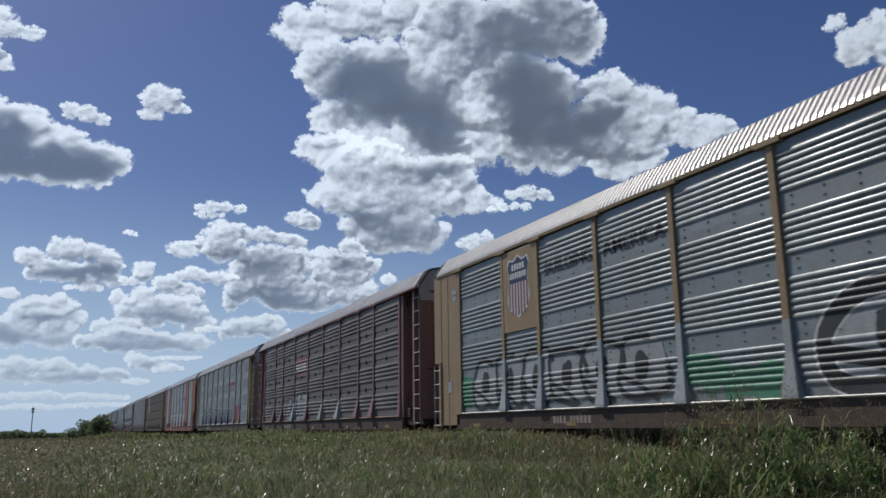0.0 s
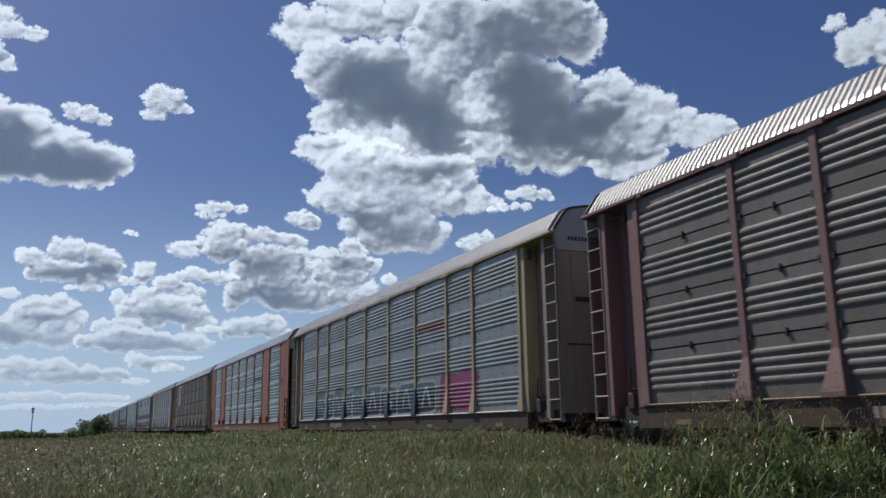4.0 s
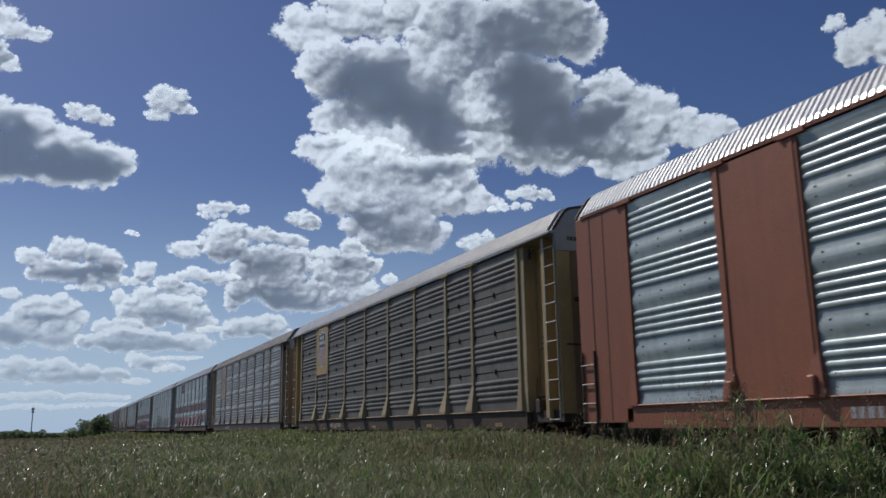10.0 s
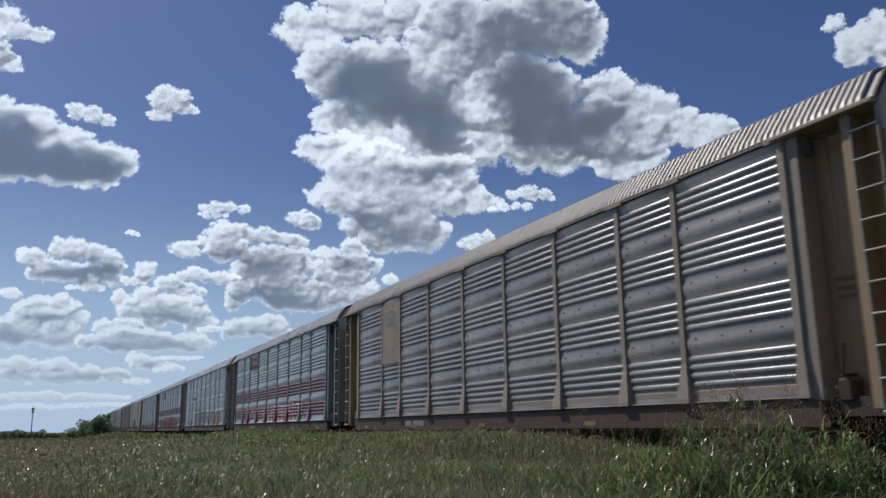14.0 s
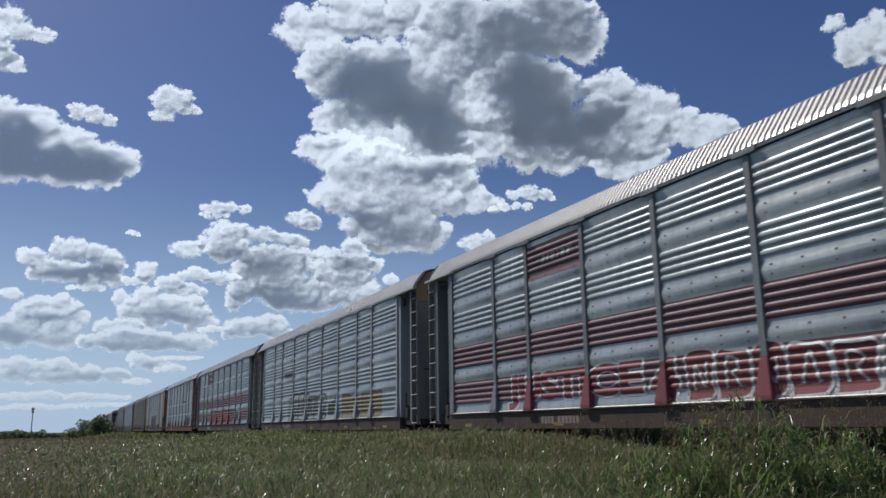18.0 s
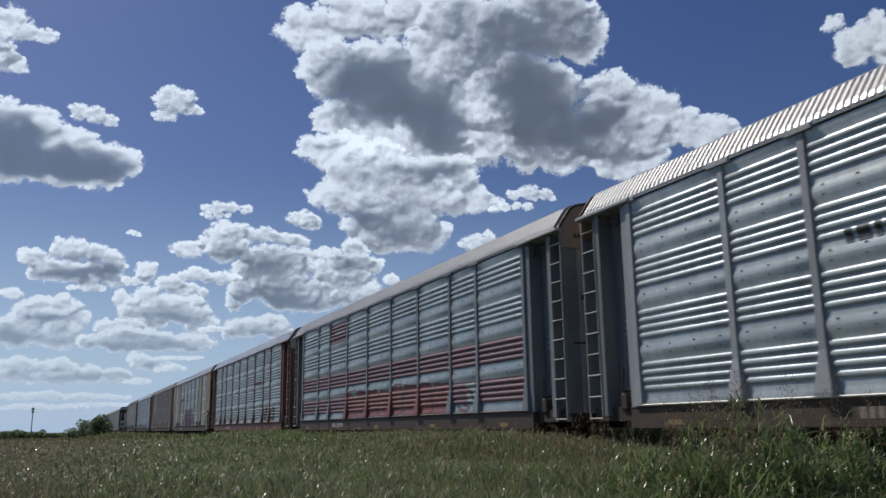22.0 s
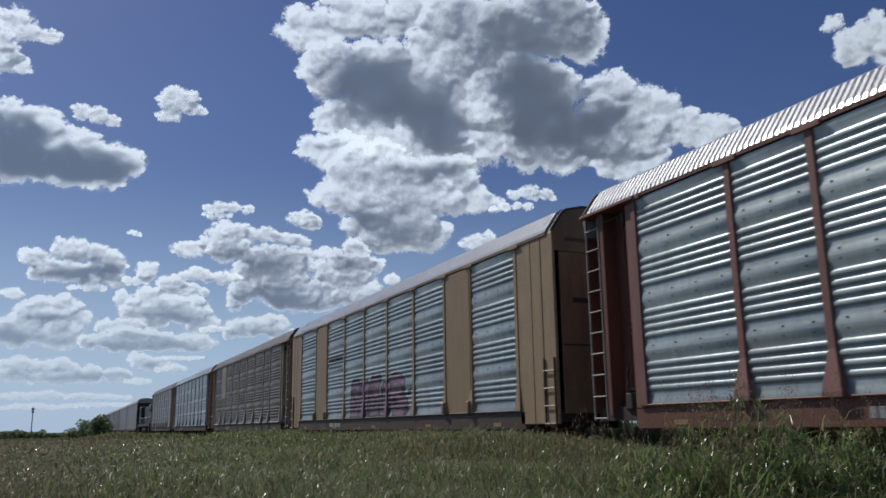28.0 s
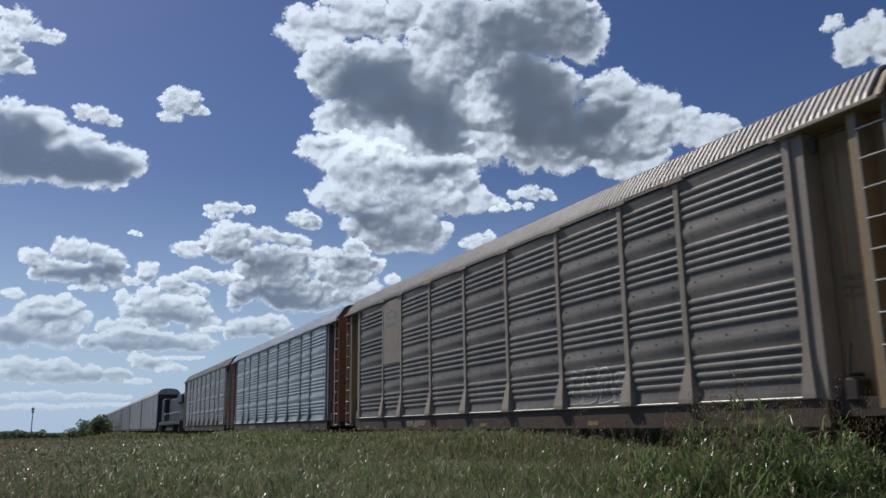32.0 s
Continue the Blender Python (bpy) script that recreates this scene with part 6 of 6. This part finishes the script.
cloud("small_cloud", "tiny white cloud puff", 0.30, [(3.0, 12.7, 0.5, 0.2)],
      [], 1.00)
cloud("heap_cloud", "round heaped cumulus cloud with grey base", 0.25, [(-2.77, 10.76, 0.9, 0.56), (-1.18, 11.42, 0.83, 0.71), (-0.35, 11.48, 0.74, 0.79), (0.85, 11.31, 0.82, 0.65), (1.92, 10.76, 0.83, 0.73), (-0.41, 10.03, 2.93, 0.72), (1.32, 9.59, 1.64, 0.4), (0.34, 9.06, 1.14, 0.25)],
      [(-0.39, 9.78, 2.66, 0.47, 0.9), (1.6, 10.37, 1.1, 0.51, 0.7), (-0.81, 10.91, 1.66, 0.36, 0.3)], 0.85)
cloud("puff_cloud", "small bright cumulus cloud", 0.25, [(3.99, 10.28, 0.74, 0.63), (3.29, 9.62, 0.84, 0.29)])
cloud("bank_cloud", "wide bank of heaped grey and white cumulus cloud", 0.30, [(6.51, 11.83, 1.32, 0.56), (9.1, 12.4, 1.66, 1.37), (8.97, 13.58, 0.83, 0.46), (10.14, 12.83, 0.99, 0.84), (11.76, 12.97, 1.16, 0.54), (12.93, 12.85, 0.94, 0.47), (13.99, 12.65, 0.78, 0.47), (12.22, 10.58, 2.62, 2.01), (10.41, 9.77, 1.06, 1.38), (13.8, 9.07, 2.24, 1.24), (14.6, 11.72, 0.71, 0.51), (15.98, 11.75, 0.99, 0.59), (17.88, 12.24, 1.04, 0.71), (16.98, 10.66, 2.29, 1.41), (18.97, 10.99, 0.96, 0.71), (20.49, 10.12, 0.52, 0.39), (17.79, 9.41, 1.97, 1.18), (15.36, 8.89, 1.64, 1.05), (9.71, 8.53, 0.52, 0.76)],
      [(11.82, 10.96, 2.11, 1.85, 0.8), (13.05, 8.47, 2.69, 0.85, 0.9), (17.77, 11.06, 1.19, 1.02, 0.55), (9.31, 11.72, 0.83, 0.5, 0.5), (16.12, 10.07, 1.57, 0.78, 0.3)], 0.85)
cloud("ragged_cloud", "ragged white cumulus cloud under the bank", 0.30, [(5.53, 9.6, 0.94, 0.52), (7.33, 10.16, 1.4, 0.45), (9.01, 10.07, 0.97, 0.42), (6.57, 9.23, 1.31, 0.41)],
      [(7.35, 9.67, 1.84, 0.3, 0.4)], 0.8)
cloud("puff_cloud", "small bright cumulus cloud", 0.10, [(14.3, 14.2, 1.1, 0.6), (14.9, 13.8, 0.8, 0.4)],
      [], 1.00)
cloud("low_cloud", "low heaped cumulus cloud with blue-grey base", 0.30, [(-3.84, 8.4, 0.69, 0.31), (-2.43, 7.49, 1.27, 0.77), (-1.05, 7.66, 1.17, 0.85), (0.02, 6.96, 0.6, 0.72), (-3.33, 6.16, 1.43, 1.04), (-1.09, 6.06, 1.42, 0.99), (-5.15, 5.91, 1.2, 1.02)],
      [(-1.64, 6.93, 0.97, 0.42, 0.8), (-2.33, 5.56, 2.21, 0.49, 0.9), (-4.24, 5.95, 0.92, 0.62, 0.6)], 0.80)
cloud("low_cloud", "low heaped cumulus cloud with blue-grey base", 0.30, [(1.73, 6.51, 0.74, 0.54), (3.09, 6.77, 0.9, 0.51), (0.92, 5.55, 0.8, 0.47), (2.77, 5.74, 1.71, 0.8), (4.86, 5.72, 1.48, 0.66), (7, 5.68, 1.44, 0.63)],
      [(2.46, 5.34, 1.87, 0.47, 0.9), (5.76, 5.51, 1.78, 0.44, 0.9), (3.44, 6.13, 0.87, 0.33, 0.4)], 0.80)
cloud("low_cloud", "low cumulus cloud with blue-grey heart", 0.30, [(3.33, 7.85, 1.04, 0.81), (5.25, 8.17, 1.36, 0.67), (6.79, 7.77, 1.45, 0.97), (7.56, 6.89, 1.02, 0.68), (4.53, 7.26, 1.06, 0.74), (4.16, 8.73, 0.78, 0.52), (2.42, 8.47, 0.41, 0.51)],
      [(6.21, 7.16, 1.51, 0.75, 0.9), (4.06, 7.32, 0.98, 0.52, 0.6)], 0.80)
cloud("low_cloud", "low cumulus cloud with grey base", 0.30, [(10.45, 6.71, 1.35, 0.68), (11.95, 6.92, 1.36, 0.65), (9.5, 6.32, 0.48, 0.42), (12.91, 6.36, 0.91, 0.5), (8.3, 6.6, 0.81, 0.3)],
      [(11.4, 6.27, 1.88, 0.3, 0.8), (10.82, 6.72, 0.94, 0.3, 0.3)], 0.80)
cloud("low_cloud", "long low cloud bank with blue-grey base", 0.20, [(-3.16, 4.15, 1.3, 0.52), (-1.25, 4.02, 1.54, 0.45), (1.05, 3.73, 1.53, 0.53), (2.68, 3.46, 0.81, 0.43), (-0.55, 3.33, 2.13, 0.42), (-3.56, 3.43, 1.04, 0.44)],
      [(-0.87, 3.25, 2.41, 0.31, 0.8), (-3.11, 3.57, 0.87, 0.27, 0.7), (1.74, 3.46, 1.34, 0.29, 0.7)], 0.80)
cloud("low_cloud", "small low cumulus cloud with grey heart", 0.20, [(3.93, 4.38, 0.69, 0.51), (4.95, 4.21, 0.91, 0.44), (3.5, 4.63, 0.31, 0.36)],
      [(4.5, 4.13, 0.77, 0.29, 0.9)], 0.80)
cloud("wisp_cloud", "thin white wisp low over the train", 0.20, [(5.84, 3.96, 0.99, 0.26), (6.69, 4.67, 1.29, 0.15)],
      [], 0.80)
cloud("wisp_cloud", "thin white wisp low over the horizon", 0.15, [(3.8, 3.08, 0.82, 0.25), (-2.06, 2.2, 2.35, 0.24), (1.5, 2.14, 1.99, 0.21)],
      [(-1.1, 2.07, 2.55, 0.17, 0.3)], 0.80)
cloud("haze_cloud", "pale cloud streak in the haze of the horizon", 0.10, [(-1.69, 1.52, 2.83, 0.17), (1.86, 1.65, 2, 0.14)],
      [], 0.80)
cloud("corner_cloud", "white cumulus cloud with soft grey underside", -0.15, [(53.0, 22.8, 1.6, 1.2), (54.5, 23.1, 1.5, 1.4), (51.9, 24.5, 0.8, 0.5), (55.7, 22.0, 1.9, 2.0)],
      [], 0.80)


# ---- what moves ----
def motions():
    for car, y in CARS:
        walk(car, [(t, pose(TRACK_X, y - SPEED * t, RAIL_Z)) for t in (0.0, 8.0, 16.0, 24.0, 32.0)])
    for ob, drift in CLOUDS:
        walk(ob, [(t, pose(EYE.x, EYE.y, EYE.z, 0, 0, -drift * (t - 14.0) / 32.0)) for t in (0.0, 16.0, 32.0)])


motions()
